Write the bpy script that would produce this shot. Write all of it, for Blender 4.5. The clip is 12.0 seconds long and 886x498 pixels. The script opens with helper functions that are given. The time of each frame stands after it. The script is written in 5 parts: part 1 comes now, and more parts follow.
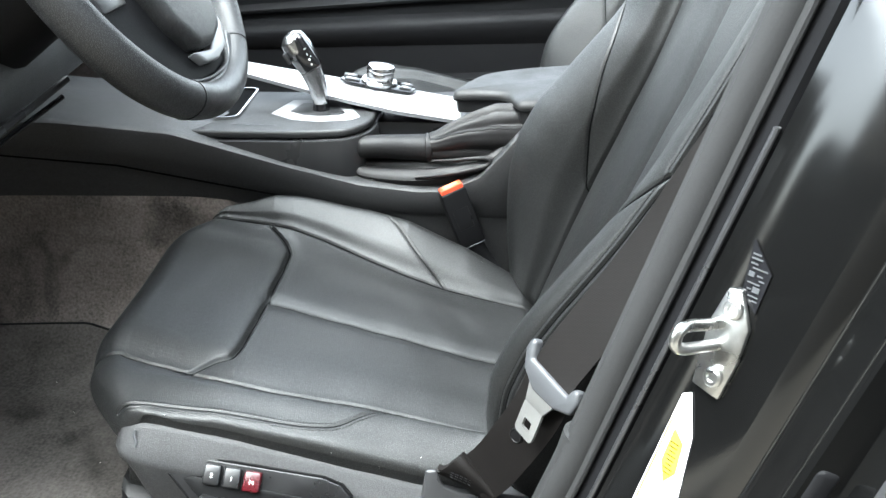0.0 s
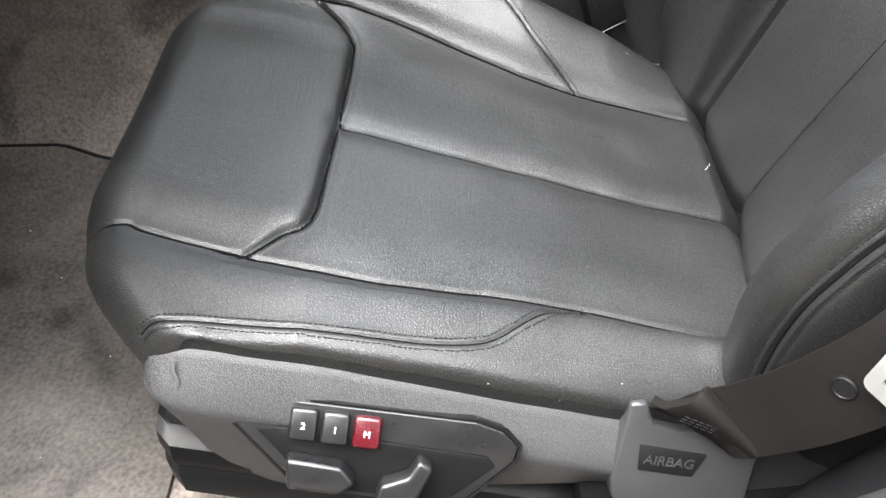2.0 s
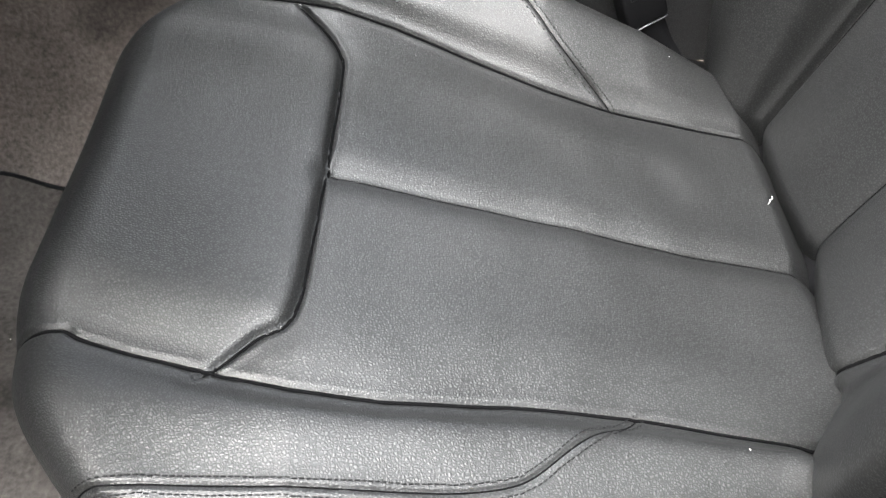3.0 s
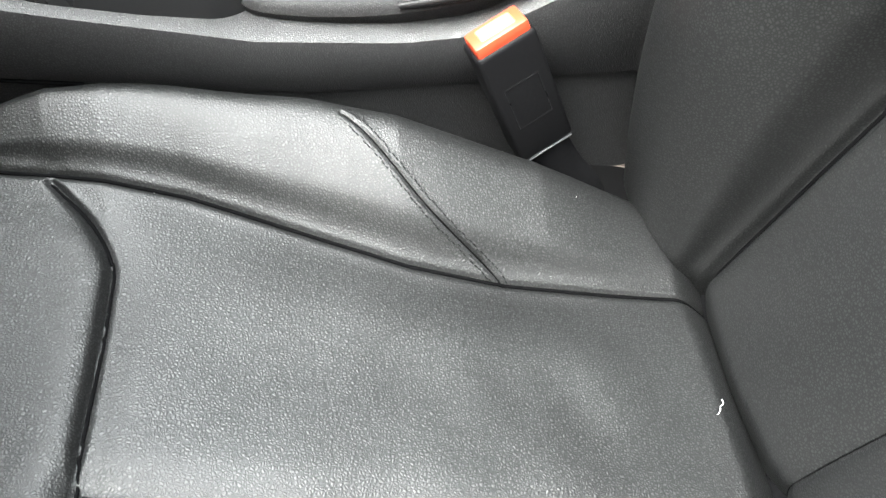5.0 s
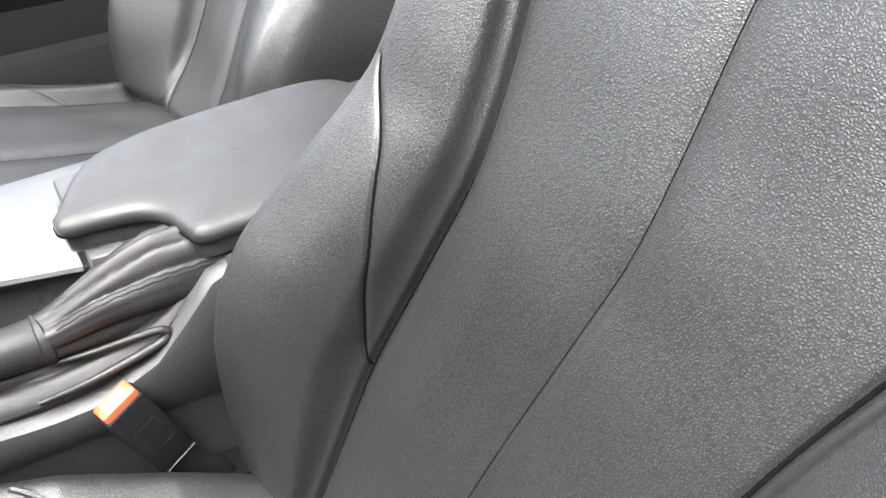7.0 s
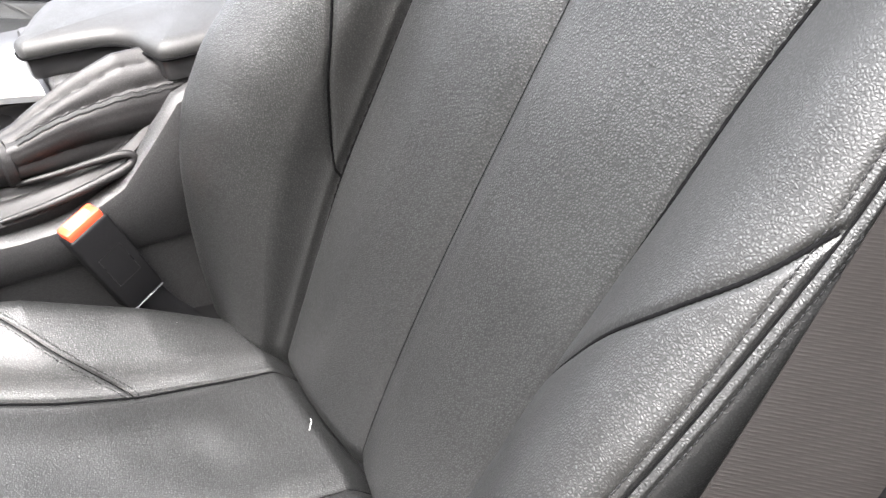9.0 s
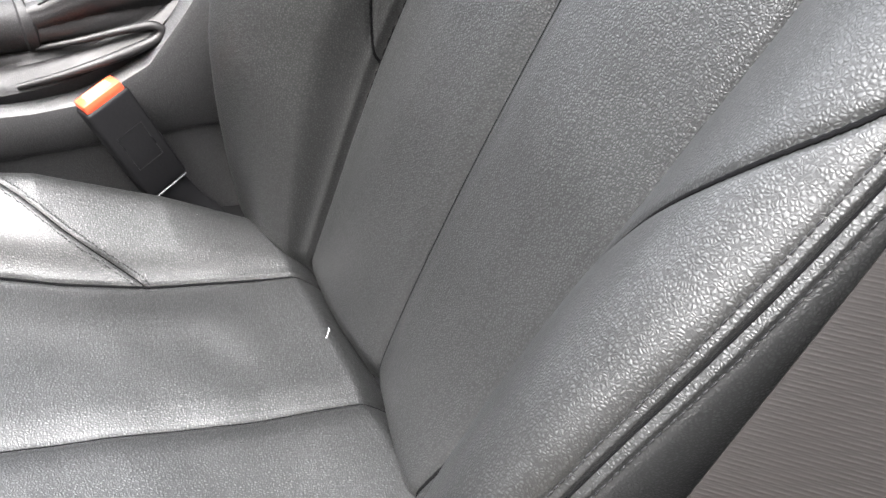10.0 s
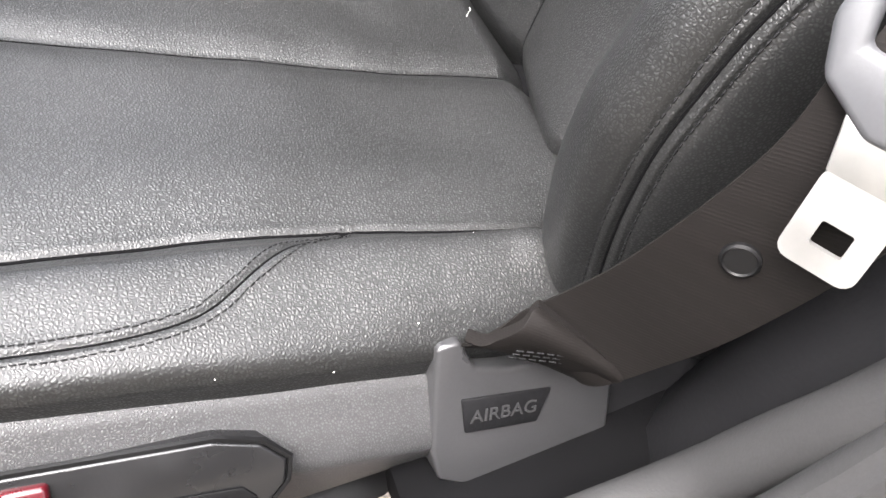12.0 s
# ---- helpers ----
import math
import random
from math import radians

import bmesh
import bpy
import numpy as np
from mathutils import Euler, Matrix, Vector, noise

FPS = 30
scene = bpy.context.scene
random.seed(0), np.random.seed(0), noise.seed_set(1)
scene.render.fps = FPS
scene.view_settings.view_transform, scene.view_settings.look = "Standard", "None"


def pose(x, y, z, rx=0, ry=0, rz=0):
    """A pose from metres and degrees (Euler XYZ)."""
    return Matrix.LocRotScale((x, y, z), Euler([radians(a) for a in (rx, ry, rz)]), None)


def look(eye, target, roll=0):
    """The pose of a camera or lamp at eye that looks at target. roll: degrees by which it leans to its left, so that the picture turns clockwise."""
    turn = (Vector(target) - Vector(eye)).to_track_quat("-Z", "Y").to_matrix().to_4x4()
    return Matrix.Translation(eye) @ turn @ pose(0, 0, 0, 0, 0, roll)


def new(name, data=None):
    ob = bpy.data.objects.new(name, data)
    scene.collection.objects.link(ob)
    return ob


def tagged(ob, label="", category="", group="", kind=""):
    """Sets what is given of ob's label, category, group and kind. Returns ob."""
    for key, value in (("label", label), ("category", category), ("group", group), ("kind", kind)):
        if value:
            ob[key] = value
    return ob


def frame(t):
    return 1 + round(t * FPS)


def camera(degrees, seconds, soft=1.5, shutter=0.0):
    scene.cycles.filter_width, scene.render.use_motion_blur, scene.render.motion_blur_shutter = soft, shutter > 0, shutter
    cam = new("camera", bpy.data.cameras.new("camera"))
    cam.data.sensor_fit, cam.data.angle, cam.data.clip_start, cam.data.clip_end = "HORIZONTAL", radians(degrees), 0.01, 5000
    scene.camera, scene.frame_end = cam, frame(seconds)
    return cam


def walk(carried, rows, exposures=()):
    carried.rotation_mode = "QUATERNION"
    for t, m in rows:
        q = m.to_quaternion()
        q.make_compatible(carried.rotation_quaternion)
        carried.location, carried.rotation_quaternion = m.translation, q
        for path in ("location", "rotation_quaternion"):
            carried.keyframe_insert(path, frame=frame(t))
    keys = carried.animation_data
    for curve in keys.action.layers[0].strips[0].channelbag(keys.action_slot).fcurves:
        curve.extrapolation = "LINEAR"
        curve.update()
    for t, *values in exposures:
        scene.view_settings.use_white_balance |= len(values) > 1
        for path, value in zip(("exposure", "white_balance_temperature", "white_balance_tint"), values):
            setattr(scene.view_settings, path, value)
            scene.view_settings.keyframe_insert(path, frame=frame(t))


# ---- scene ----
cam = camera(57.7, 12.0)
PATH = [
    (0, (0.043, 0.023, 1.232), (-0.038, 1.793, 0.304), -2.6),
    (0.5, (-0.046, 0.107, 1.191), (-0.122, 1.872, 0.253), -2.5),
    (1, (-0.093, 0.165, 1.14), (-0.151, 1.849, 0.062), -2.3),
    (1.5, (-0.115, 0.247, 1.118), (-0.143, 1.788, -0.156), -2.1),
    (2, (-0.118, 0.321, 1.104), (-0.152, 1.757, -0.288), -2.5),
    (2.5, (-0.121, 0.391, 1.103), (-0.164, 1.745, -0.367), -3.0),
    (2.7, (-0.126, 0.418, 1.098), (-0.178, 1.763, -0.381), -3.7),
    (4.3, (-0.099, 0.689, 1.05), (-0.076, 1.877, -0.56), -4.5),
    (4.5, (-0.09, 0.706, 1.049), (-0.06, 1.889, -0.563), -4.6),
    (5, (-0.049, 0.704, 1.066), (0.021, 1.904, -0.533), -4.8),
    (5.5, (-0.012, 0.692, 1.141), (0.133, 1.873, -0.466), -4.9),
    (6, (0.013, 0.662, 1.219), (0.285, 1.902, -0.326), -5.2),
    (6.5, (0.008, 0.615, 1.29), (0.689, 1.902, -0.081), 0.7),
    (8.3, (-0.029, 0.479, 1.203), (0.897, 1.767, -0.014), -0.5),
    (8.5, (-0.038, 0.472, 1.183), (0.881, 1.759, -0.042), -0.5),
    (9, (-0.038, 0.479, 1.156), (0.841, 1.781, -0.082), -0.3),
    (9.5, (-0.005, 0.481, 1.121), (0.825, 1.774, -0.159), 1.1),
    (10, (-0.015, 0.487, 1.086), (0.712, 1.814, -0.222), 1.0),
    (10.5, (-0.015, 0.473, 1.048), (0.654, 1.816, -0.274), 0.4),
    (11, (-0.028, 0.46, 1.012), (0.599, 1.788, -0.345), 0.3),
    (11.5, (-0.049, 0.447, 0.981), (0.509, 1.73, -0.449), 0.0),
    (12, (-0.075, 0.437, 0.97), (0.373, 1.646, -0.559), 0.7),
]
walk(cam, [(t, look(eye, target, roll)) for t, eye, target, roll in PATH], [(0, 4.05, 6100, 2), (0.6, 4.25, 6200, 3), (1.5, 4.35, 6500, 8), (2.5, 4.3, 6560, 10), (4.5, 4.25, 6600, 4), (5.5, 4.7, 6360, 7), (6.5, 4.6, 6460, 9), (8.5, 4.8, 6710, 12), (10, 4.85, 6560, 11), (11.5, 4.45, 6660, 13)])

# ---- world, sun, exposure ----
world = bpy.data.worlds.new("sky")
scene.world = world
world.use_nodes = True
_n, _l = world.node_tree.nodes, world.node_tree.links
_sky = _n.new("ShaderNodeTexSky")
_sky.sky_type = "NISHITA"
_sky.sun_disc = False
_sky.sun_elevation, _sky.sun_rotation = radians(66), radians(233)
_sky.air_density, _sky.dust_density, _sky.ozone_density = 1.0, 4.0, 1.0
_cloud = _n.new("ShaderNodeHueSaturation")
_cloud.inputs["Saturation"].default_value = 0.3
_l.new(_sky.outputs[0], _cloud.inputs["Color"])
_l.new(_cloud.outputs[0], _n["Background"].inputs[0])
_n["Background"].inputs[1].default_value = 0.15
sun_data = bpy.data.lights.new("sun", "SUN")
sun_data.energy, sun_data.angle, sun_data.color = 2.0, radians(110), (0.98, 1.0, 1.0)
sun = new("sun", sun_data)
sun.matrix_world = look((-3.2, -1.5, 9.2), (-0.1, 0.84, 0.7))


# ---- materials ----
def mat(name, colour, rough=0.5, metal=0.0, grain=0.0, size=0.002, kind="noise", mottle=0.25, patch=0.08, coat=0.0, spec=0.5, rough_var=0.1, stretch=(1, 1, 1), stain=0.0):
    """Procedural surface: base colour with mottling at two scales, roughness variation, and relief of the given size in metres."""
    m = bpy.data.materials.new(name)
    m.use_nodes = True
    n, l = m.node_tree.nodes, m.node_tree.links
    b = n["Principled BSDF"]
    co = n.new("ShaderNodeTexCoord")
    mp = n.new("ShaderNodeMapping")
    mp.inputs["Scale"].default_value = stretch
    l.new(co.outputs["Object"], mp.inputs[0])
    big = n.new("ShaderNodeTexNoise")
    big.inputs["Scale"].default_value = 1 / patch
    big.inputs["Detail"].default_value = 5
    l.new(mp.outputs[0], big.inputs["Vector"])
    fine = n.new("ShaderNodeTexNoise")
    fine.inputs["Scale"].default_value = 0.6 / size
    fine.inputs["Detail"].default_value = 3
    l.new(mp.outputs[0], fine.inputs["Vector"])
    mix = n.new("ShaderNodeMath")
    mix.operation = "ADD"
    l.new(big.outputs["Fac"], mix.inputs[0])
    l.new(fine.outputs["Fac"], mix.inputs[1])
    ramp = n.new("ShaderNodeValToRGB")
    lo = [c * (1 - mottle) for c in colour]
    hi = [min(1, c * (1 + mottle)) for c in colour]
    ramp.color_ramp.elements[0].color = (*lo, 1)
    ramp.color_ramp.elements[1].color = (*hi, 1)
    half = n.new("ShaderNodeMath")
    half.operation = "MULTIPLY"
    half.inputs[1].default_value = 0.5
    l.new(mix.outputs[0], half.inputs[0])
    ramp.color_ramp.elements[0].position, ramp.color_ramp.elements[1].position = 0.3, 0.7
    l.new(half.outputs[0], ramp.inputs[0])
    l.new(ramp.outputs[0], b.inputs["Base Color"])
    if stain > 0:
        spill = n.new("ShaderNodeTexNoise")
        spill.inputs["Scale"].default_value = 9
        spill.inputs["Detail"].default_value = 4
        spill.inputs["Distortion"].default_value = 0.6
        l.new(mp.outputs[0], spill.inputs["Vector"])
        edge = n.new("ShaderNodeMapRange")
        edge.inputs["From Min"].default_value, edge.inputs["From Max"].default_value = 0.50, 0.66
        edge.inputs["To Min"].default_value, edge.inputs["To Max"].default_value = 1.0, 1 - stain
        l.new(spill.outputs["Fac"], edge.inputs["Value"])
        soak = n.new("ShaderNodeMix")
        soak.data_type, soak.blend_type = "RGBA", "MULTIPLY"
        soak.inputs["Factor"].default_value = 1.0
        l.new(ramp.outputs[0], soak.inputs["A"])
        l.new(edge.outputs[0], soak.inputs["B"])
        l.new(soak.outputs["Result"], b.inputs["Base Color"])
    rr = n.new("ShaderNodeMapRange")
    rr.inputs["From Min"].default_value, rr.inputs["From Max"].default_value = 0.3, 0.7
    rr.inputs["To Min"].default_value, rr.inputs["To Max"].default_value = max(0.02, rough - rough_var), min(1, rough + rough_var)
    l.new(big.outputs["Fac"], rr.inputs["Value"])
    l.new(rr.outputs[0], b.inputs["Roughness"])
    b.inputs["Metallic"].default_value = metal
    b.inputs["Coat Weight"].default_value = coat
    b.inputs["Coat Roughness"].default_value = 0.08
    b.inputs["Specular IOR Level"].default_value = spec
    if grain > 0:
        bump = n.new("ShaderNodeBump")
        bump.inputs["Strength"].default_value = grain
        bump.inputs["Distance"].default_value = size * 0.4
        if kind == "leather":
            warp = n.new("ShaderNodeTexNoise")
            warp.inputs["Scale"].default_value = 0.35 / size
            warp.inputs["Detail"].default_value = 2
            l.new(mp.outputs[0], warp.inputs["Vector"])
            wm = n.new("ShaderNodeVectorMath")
            wm.operation = "SCALE"
            wm.inputs["Scale"].default_value = size * 1.4
            l.new(warp.outputs["Color"], wm.inputs[0])
            wa = n.new("ShaderNodeVectorMath")
            l.new(mp.outputs[0], wa.inputs[0])
            l.new(wm.outputs[0], wa.inputs[1])
            vo = n.new("ShaderNodeTexVoronoi")
            vo.feature = "DISTANCE_TO_EDGE"
            vo.inputs["Scale"].default_value = 1 / size
            l.new(wa.outputs[0], vo.inputs["Vector"])
            sm = n.new("ShaderNodeMapRange")
            sm.interpolation_type = "SMOOTHSTEP"
            sm.inputs["From Max"].default_value = 0.42
            l.new(vo.outputs["Distance"], sm.inputs["Value"])
            pore = n.new("ShaderNodeMapRange")
            pore.inputs["To Min"].default_value, pore.inputs["To Max"].default_value = spec * 0.65, spec * 1.12
            l.new(sm.outputs[0], pore.inputs["Value"])
            l.new(pore.outputs[0], b.inputs["Specular IOR Level"])
            # grain valleys darkened in the base colour, as shade in the relief
            valley_shade = n.new("ShaderNodeMix")
            valley_shade.data_type, valley_shade.blend_type = "RGBA", "MULTIPLY"
            valley_shade.inputs["Factor"].default_value = 1.0
            shade = n.new("ShaderNodeMapRange")
            shade.inputs["To Min"].default_value = 0.62
            l.new(sm.outputs[0], shade.inputs["Value"])
            l.new(ramp.outputs[0], valley_shade.inputs["A"])
            l.new(shade.outputs[0], valley_shade.inputs["B"])
            l.new(valley_shade.outputs["Result"], b.inputs["Base Color"])
            add = n.new("ShaderNodeMath")
            add.operation = "MULTIPLY_ADD"
            add.inputs[1].default_value = 0.5
            l.new(fine.outputs["Fac"], add.inputs[0])
            l.new(sm.outputs[0], add.inputs[2])
            l.new(add.outputs[0], bump.inputs["Height"])
        elif kind == "weave":
            ribs = []
            for way in ("Z", "DIAGONAL"):
                wv = n.new("ShaderNodeTexWave")
                wv.bands_direction = way
                wv.inputs["Scale"].default_value = (0.28 if way == "Z" else 0.42) / size
                wv.inputs["Distortion"].default_value = 0.6
                wv.inputs["Detail Scale"].default_value = 2
                l.new(mp.outputs[0], wv.inputs["Vector"])
                ribs.append(wv)
            add = n.new("ShaderNodeMath")
            add.operation = "MULTIPLY"
            l.new(ribs[0].outputs["Fac"], add.inputs[0])
            l.new(ribs[1].outputs["Fac"], add.inputs[1])
            l.new(add.outputs[0], bump.inputs["Height"])
            deep = n.new("ShaderNodeMix")
            deep.data_type, deep.blend_type = "RGBA", "MULTIPLY"
            deep.inputs["Factor"].default_value = 1.0
            tone = n.new("ShaderNodeMapRange")
            tone.inputs["To Min"].default_value, tone.inputs["To Max"].default_value = 0.7, 1.1
            l.new(add.outputs[0], tone.inputs["Value"])
            l.new(ramp.outputs[0], deep.inputs["A"])
            l.new(tone.outputs[0], deep.inputs["B"])
            l.new(deep.outputs["Result"], b.inputs["Base Color"])
        else:
            l.new(fine.outputs["Fac"], bump.inputs["Height"])
        l.new(bump.outputs[0], b.inputs["Normal"])
    return m


LEATHER = mat("black_leather", (0.009, 0.0093, 0.0094), 0.46, grain=0.28, size=0.0017, kind="leather", mottle=0.12, patch=0.15, rough_var=0.05, spec=0.6)
LEATHER_FINE = mat("fine_black_leather", (0.009, 0.0093, 0.0094), 0.46, grain=0.26, size=0.0015, kind="leather", mottle=0.12, patch=0.15, rough_var=0.05, spec=0.55)
LEATHER_SMOOTH = mat("smooth_leather", (0.012, 0.012, 0.0122), 0.55, grain=0.2, size=0.0012, kind="leather", mottle=0.15, patch=0.05)
RIM_LEATHER = mat("worn_rim_leather", (0.025, 0.025, 0.026), 0.38, grain=0.35, size=0.0016, kind="leather", mottle=0.2, patch=0.04)
BOOT_LEATHER = mat("boot_leather", (0.013, 0.0125, 0.013), 0.48, grain=0.2, size=0.0012, kind="leather", mottle=0.2, patch=0.04, spec=0.3)
# near-black that puts the shade of seams, cup well and floor gap into colour
GAP_BLACK = mat("gap_black", (0.0018, 0.0018, 0.002), 0.8, grain=0.3, size=0.0008, spec=0.03)
THREAD = mat("black_thread", (0.006, 0.006, 0.0065), 0.7, grain=0.3, size=0.0006, spec=0.12)
PLASTIC = mat("grained_black_plastic", (0.032, 0.032, 0.033), 0.48, grain=0.35, size=0.0013, kind="leather", mottle=0.1, patch=0.2, spec=0.5)
PLASTIC_SMOOTH = mat("smooth_black_plastic", (0.02, 0.02, 0.021), 0.33, grain=0.1, size=0.0008, mottle=0.15, patch=0.06)
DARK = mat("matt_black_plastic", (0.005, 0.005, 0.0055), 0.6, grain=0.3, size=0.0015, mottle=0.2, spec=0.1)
KEY_BLACK = mat("black_key_plastic", (0.006, 0.006, 0.0065), 0.32, grain=0.1, size=0.0008, mottle=0.12, patch=0.03, spec=0.45)
# near-black with low gloss; the shade of recesses and gaps sits in this colour
RECESS = mat("recessed_black_plastic", (0.003, 0.003, 0.0032), 0.45, grain=0.15, size=0.001, mottle=0.2, patch=0.04, spec=0.15)
GLOSS = mat("gloss_black_plastic", (0.008, 0.008, 0.009), 0.1, mottle=0.1, rough_var=0.03)
SILVER = mat("brushed_silver_trim", (0.27, 0.273, 0.28), 0.45, 0.3, grain=0.12, size=0.0006, mottle=0.05, stretch=(0.08, 1, 1))
CHROME = mat("satin_chrome", (0.5, 0.5, 0.51), 0.25, 1.0, mottle=0.06, rough_var=0.06)
STEEL = mat("zinc_steel", (0.42, 0.42, 0.41), 0.3, 1.0, grain=0.15, size=0.001, mottle=0.12, patch=0.02)
TONGUE_STEEL = mat("bright_tongue_steel", (0.21, 0.207, 0.2), 0.38, 0.7, mottle=0.05, patch=0.02)
GREY_PLASTIC = mat("grey_plastic", (0.038, 0.039, 0.042), 0.45, grain=0.15, size=0.0008, mottle=0.08)
WEBBING = mat("belt_webbing", (0.0052, 0.0044, 0.0041), 0.7, grain=0.14, size=0.0013, kind="weave", mottle=0.15, spec=0.1)
CARPET = mat("dark_carpet", (0.12, 0.103, 0.093), 0.95, grain=1.0, size=0.0022, mottle=0.62, patch=0.075, spec=0.1, stain=0.65)
MAT_CARPET = mat("floor_mat_carpet", (0.05, 0.045, 0.0415), 0.95, grain=1.0, size=0.0024, mottle=0.62, patch=0.06, spec=0.1, stain=0.5)
PAINT = mat("black_car_paint", (0.003, 0.003, 0.003), 0.1, mottle=0.1, rough_var=0.04)
RUBBER = mat("flocked_rubber", (0.016, 0.016, 0.0163), 0.75, grain=0.5, size=0.0009, mottle=0.15, patch=0.05, spec=0.2)
RED_BUTTON = mat("orange_red_plastic", (0.5, 0.055, 0.022), 0.4, mottle=0.06)
ORANGE_PALE = mat("pale_orange_plastic", (0.62, 0.2, 0.1), 0.4, mottle=0.06)
RED_DARK = mat("dark_red_plastic", (0.035, 0.0015, 0.0035), 0.2, mottle=0.15)
WHITE_PRINT = mat("white_print", (0.75, 0.75, 0.74), 0.5, mottle=0.04)
YELLOW_PRINT = mat("yellow_print", (0.72, 0.55, 0.03), 0.45, mottle=0.08)
CRUMB = mat("pale_crumb", (0.4, 0.38, 0.34), 0.9, mottle=0.2)
LINT = mat("white_lint", (0.8, 0.8, 0.78), 0.8, mottle=0.1)
DOOR_PLASTIC = mat("door_panel_plastic", (0.01, 0.01, 0.011), 0.68, grain=0.3, size=0.0015, mottle=0.15, spec=0.2)
HEADLINER = mat("anthracite_headliner_cloth", (0.05, 0.05, 0.051), 0.9, grain=0.5, size=0.002, mottle=0.08)
# dark glass that cuts the light through the rear windows
TINTED = mat("light_cutting_glass", (0.02, 0.02, 0.021), 0.05, mottle=0.03, rough_var=0.02)
TINTED.node_tree.nodes["Principled BSDF"].inputs["Transmission Weight"].default_value = 0.5
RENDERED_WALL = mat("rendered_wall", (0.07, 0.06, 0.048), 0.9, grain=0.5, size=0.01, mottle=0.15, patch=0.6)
ASPHALT = mat("asphalt", (0.15, 0.133, 0.108), 0.85, grain=0.5, size=0.02, mottle=0.2, patch=0.7)


# ---- mesh helpers ----
def thing(name, label, category, at=(0, 0, 0), group="", kind=""):
    e = new(name)
    e.empty_display_size = 0.05
    e.location = at
    return tagged(e, label, category, group, kind)


def adopt(ob, parent):
    """Parent ob, whose mesh is given in world metres, to a thing or a part."""
    ob.parent = parent
    top = parent
    while top.parent:
        top = top.parent
    if parent is top:
        ob.matrix_parent_inverse = Matrix.Translation(-top.location)
    return ob


def part(name, bm, material, parent=None, label="", smooth=True, m=None):
    me = bpy.data.meshes.new(name)
    if m is not None:
        bm.transform(m)
    bm.to_mesh(me)
    bm.free()
    me.materials.append(material)
    if smooth:
        me.polygons.foreach_set("use_smooth", [True] * len(me.polygons))
        me.set_sharp_from_angle(angle=radians(38))
    ob = new(name, me)
    if parent is not None:
        adopt(ob, parent)
    if label:
        tagged(ob, label)
    return ob


def rbox(sx, sy, sz, bevel=0.002, seg=2, taper=(1, 1)):
    """Box of that size about its centre with rounded edges; taper scales its top in x and y."""
    bm = bmesh.new()
    bmesh.ops.create_cube(bm, size=1)
    for v in bm.verts:
        k = taper if v.co.z > 0 else (1, 1)
        v.co = Vector((v.co.x * sx * k[0], v.co.y * sy * k[1], v.co.z * sz))
    if bevel > 0:
        bmesh.ops.bevel(bm, geom=bm.edges[:], offset=bevel, segments=seg, profile=0.5, affect="EDGES")
    return bm


def slab(outline, z0, z1, bevel=0.002, seg=2):
    """Outline of (x, y) corners drawn up from z0 to z1, with rounded edges."""
    bm = bmesh.new()
    lo = [bm.verts.new((x, y, z0)) for x, y in outline]
    hi = [bm.verts.new((x, y, z1)) for x, y in outline]
    k = len(outline)
    bm.faces.new(lo[::-1])
    bm.faces.new(hi)
    for i in range(k):
        bm.faces.new((lo[i], lo[(i + 1) % k], hi[(i + 1) % k], hi[i]))
    bmesh.ops.recalc_face_normals(bm, faces=bm.faces[:])
    if bevel > 0:
        bmesh.ops.bevel(bm, geom=bm.edges[:], offset=bevel, segments=seg, profile=0.5, affect="EDGES")
    return bm


def rounded(w, h, r, seg=5, cx=0, cy=0):
    """Corners of a rectangle w by h with round corners."""
    out = []
    for sx, sy, a0 in ((1, 1, 0), (-1, 1, 90), (-1, -1, 180), (1, -1, 270)):
        for i in range(seg + 1):
            a = radians(a0 + 90 * i / seg)
            out.append((cx + sx * (w / 2 - r) + r * math.cos(a), cy + sy * (h / 2 - r) + r * math.sin(a)))
    return out


def loft(sections, closed=True, caps=True):
    """Skin through rows of points; each row closed to a ring where closed."""
    bm = bmesh.new()
    rows = [[bm.verts.new(p) for p in row] for row in sections]
    n = len(rows[0])
    for a, b in zip(rows, rows[1:]):
        for i in range(n if closed else n - 1):
            j = (i + 1) % n
            bm.faces.new((a[i], a[j], b[j], b[i]))
    if caps and closed:
        bm.faces.new(rows[0][::-1])
        bm.faces.new(rows[-1])
    bmesh.ops.recalc_face_normals(bm, faces=bm.faces[:])
    return bm


def catmull(ctrl, n):
    """Smooth curve through control points (k, ..., dim), n steps to a span."""
    c = np.asarray(ctrl, float)
    e = np.concatenate([[2 * c[0] - c[1]], c, [2 * c[-1] - c[-2]]])
    out = []
    for i in range(len(c) - 1):
        p0, p1, p2, p3 = e[i:i + 4]
        for k in range(n):
            t = k / n
            out.append(0.5 * (2 * p1 + (p2 - p0) * t + (2 * p0 - 5 * p1 + 4 * p2 - p3) * t * t + (3 * p1 - p0 - 3 * p2 + p3) * t ** 3))
    out.append(c[-1])
    return np.array(out)


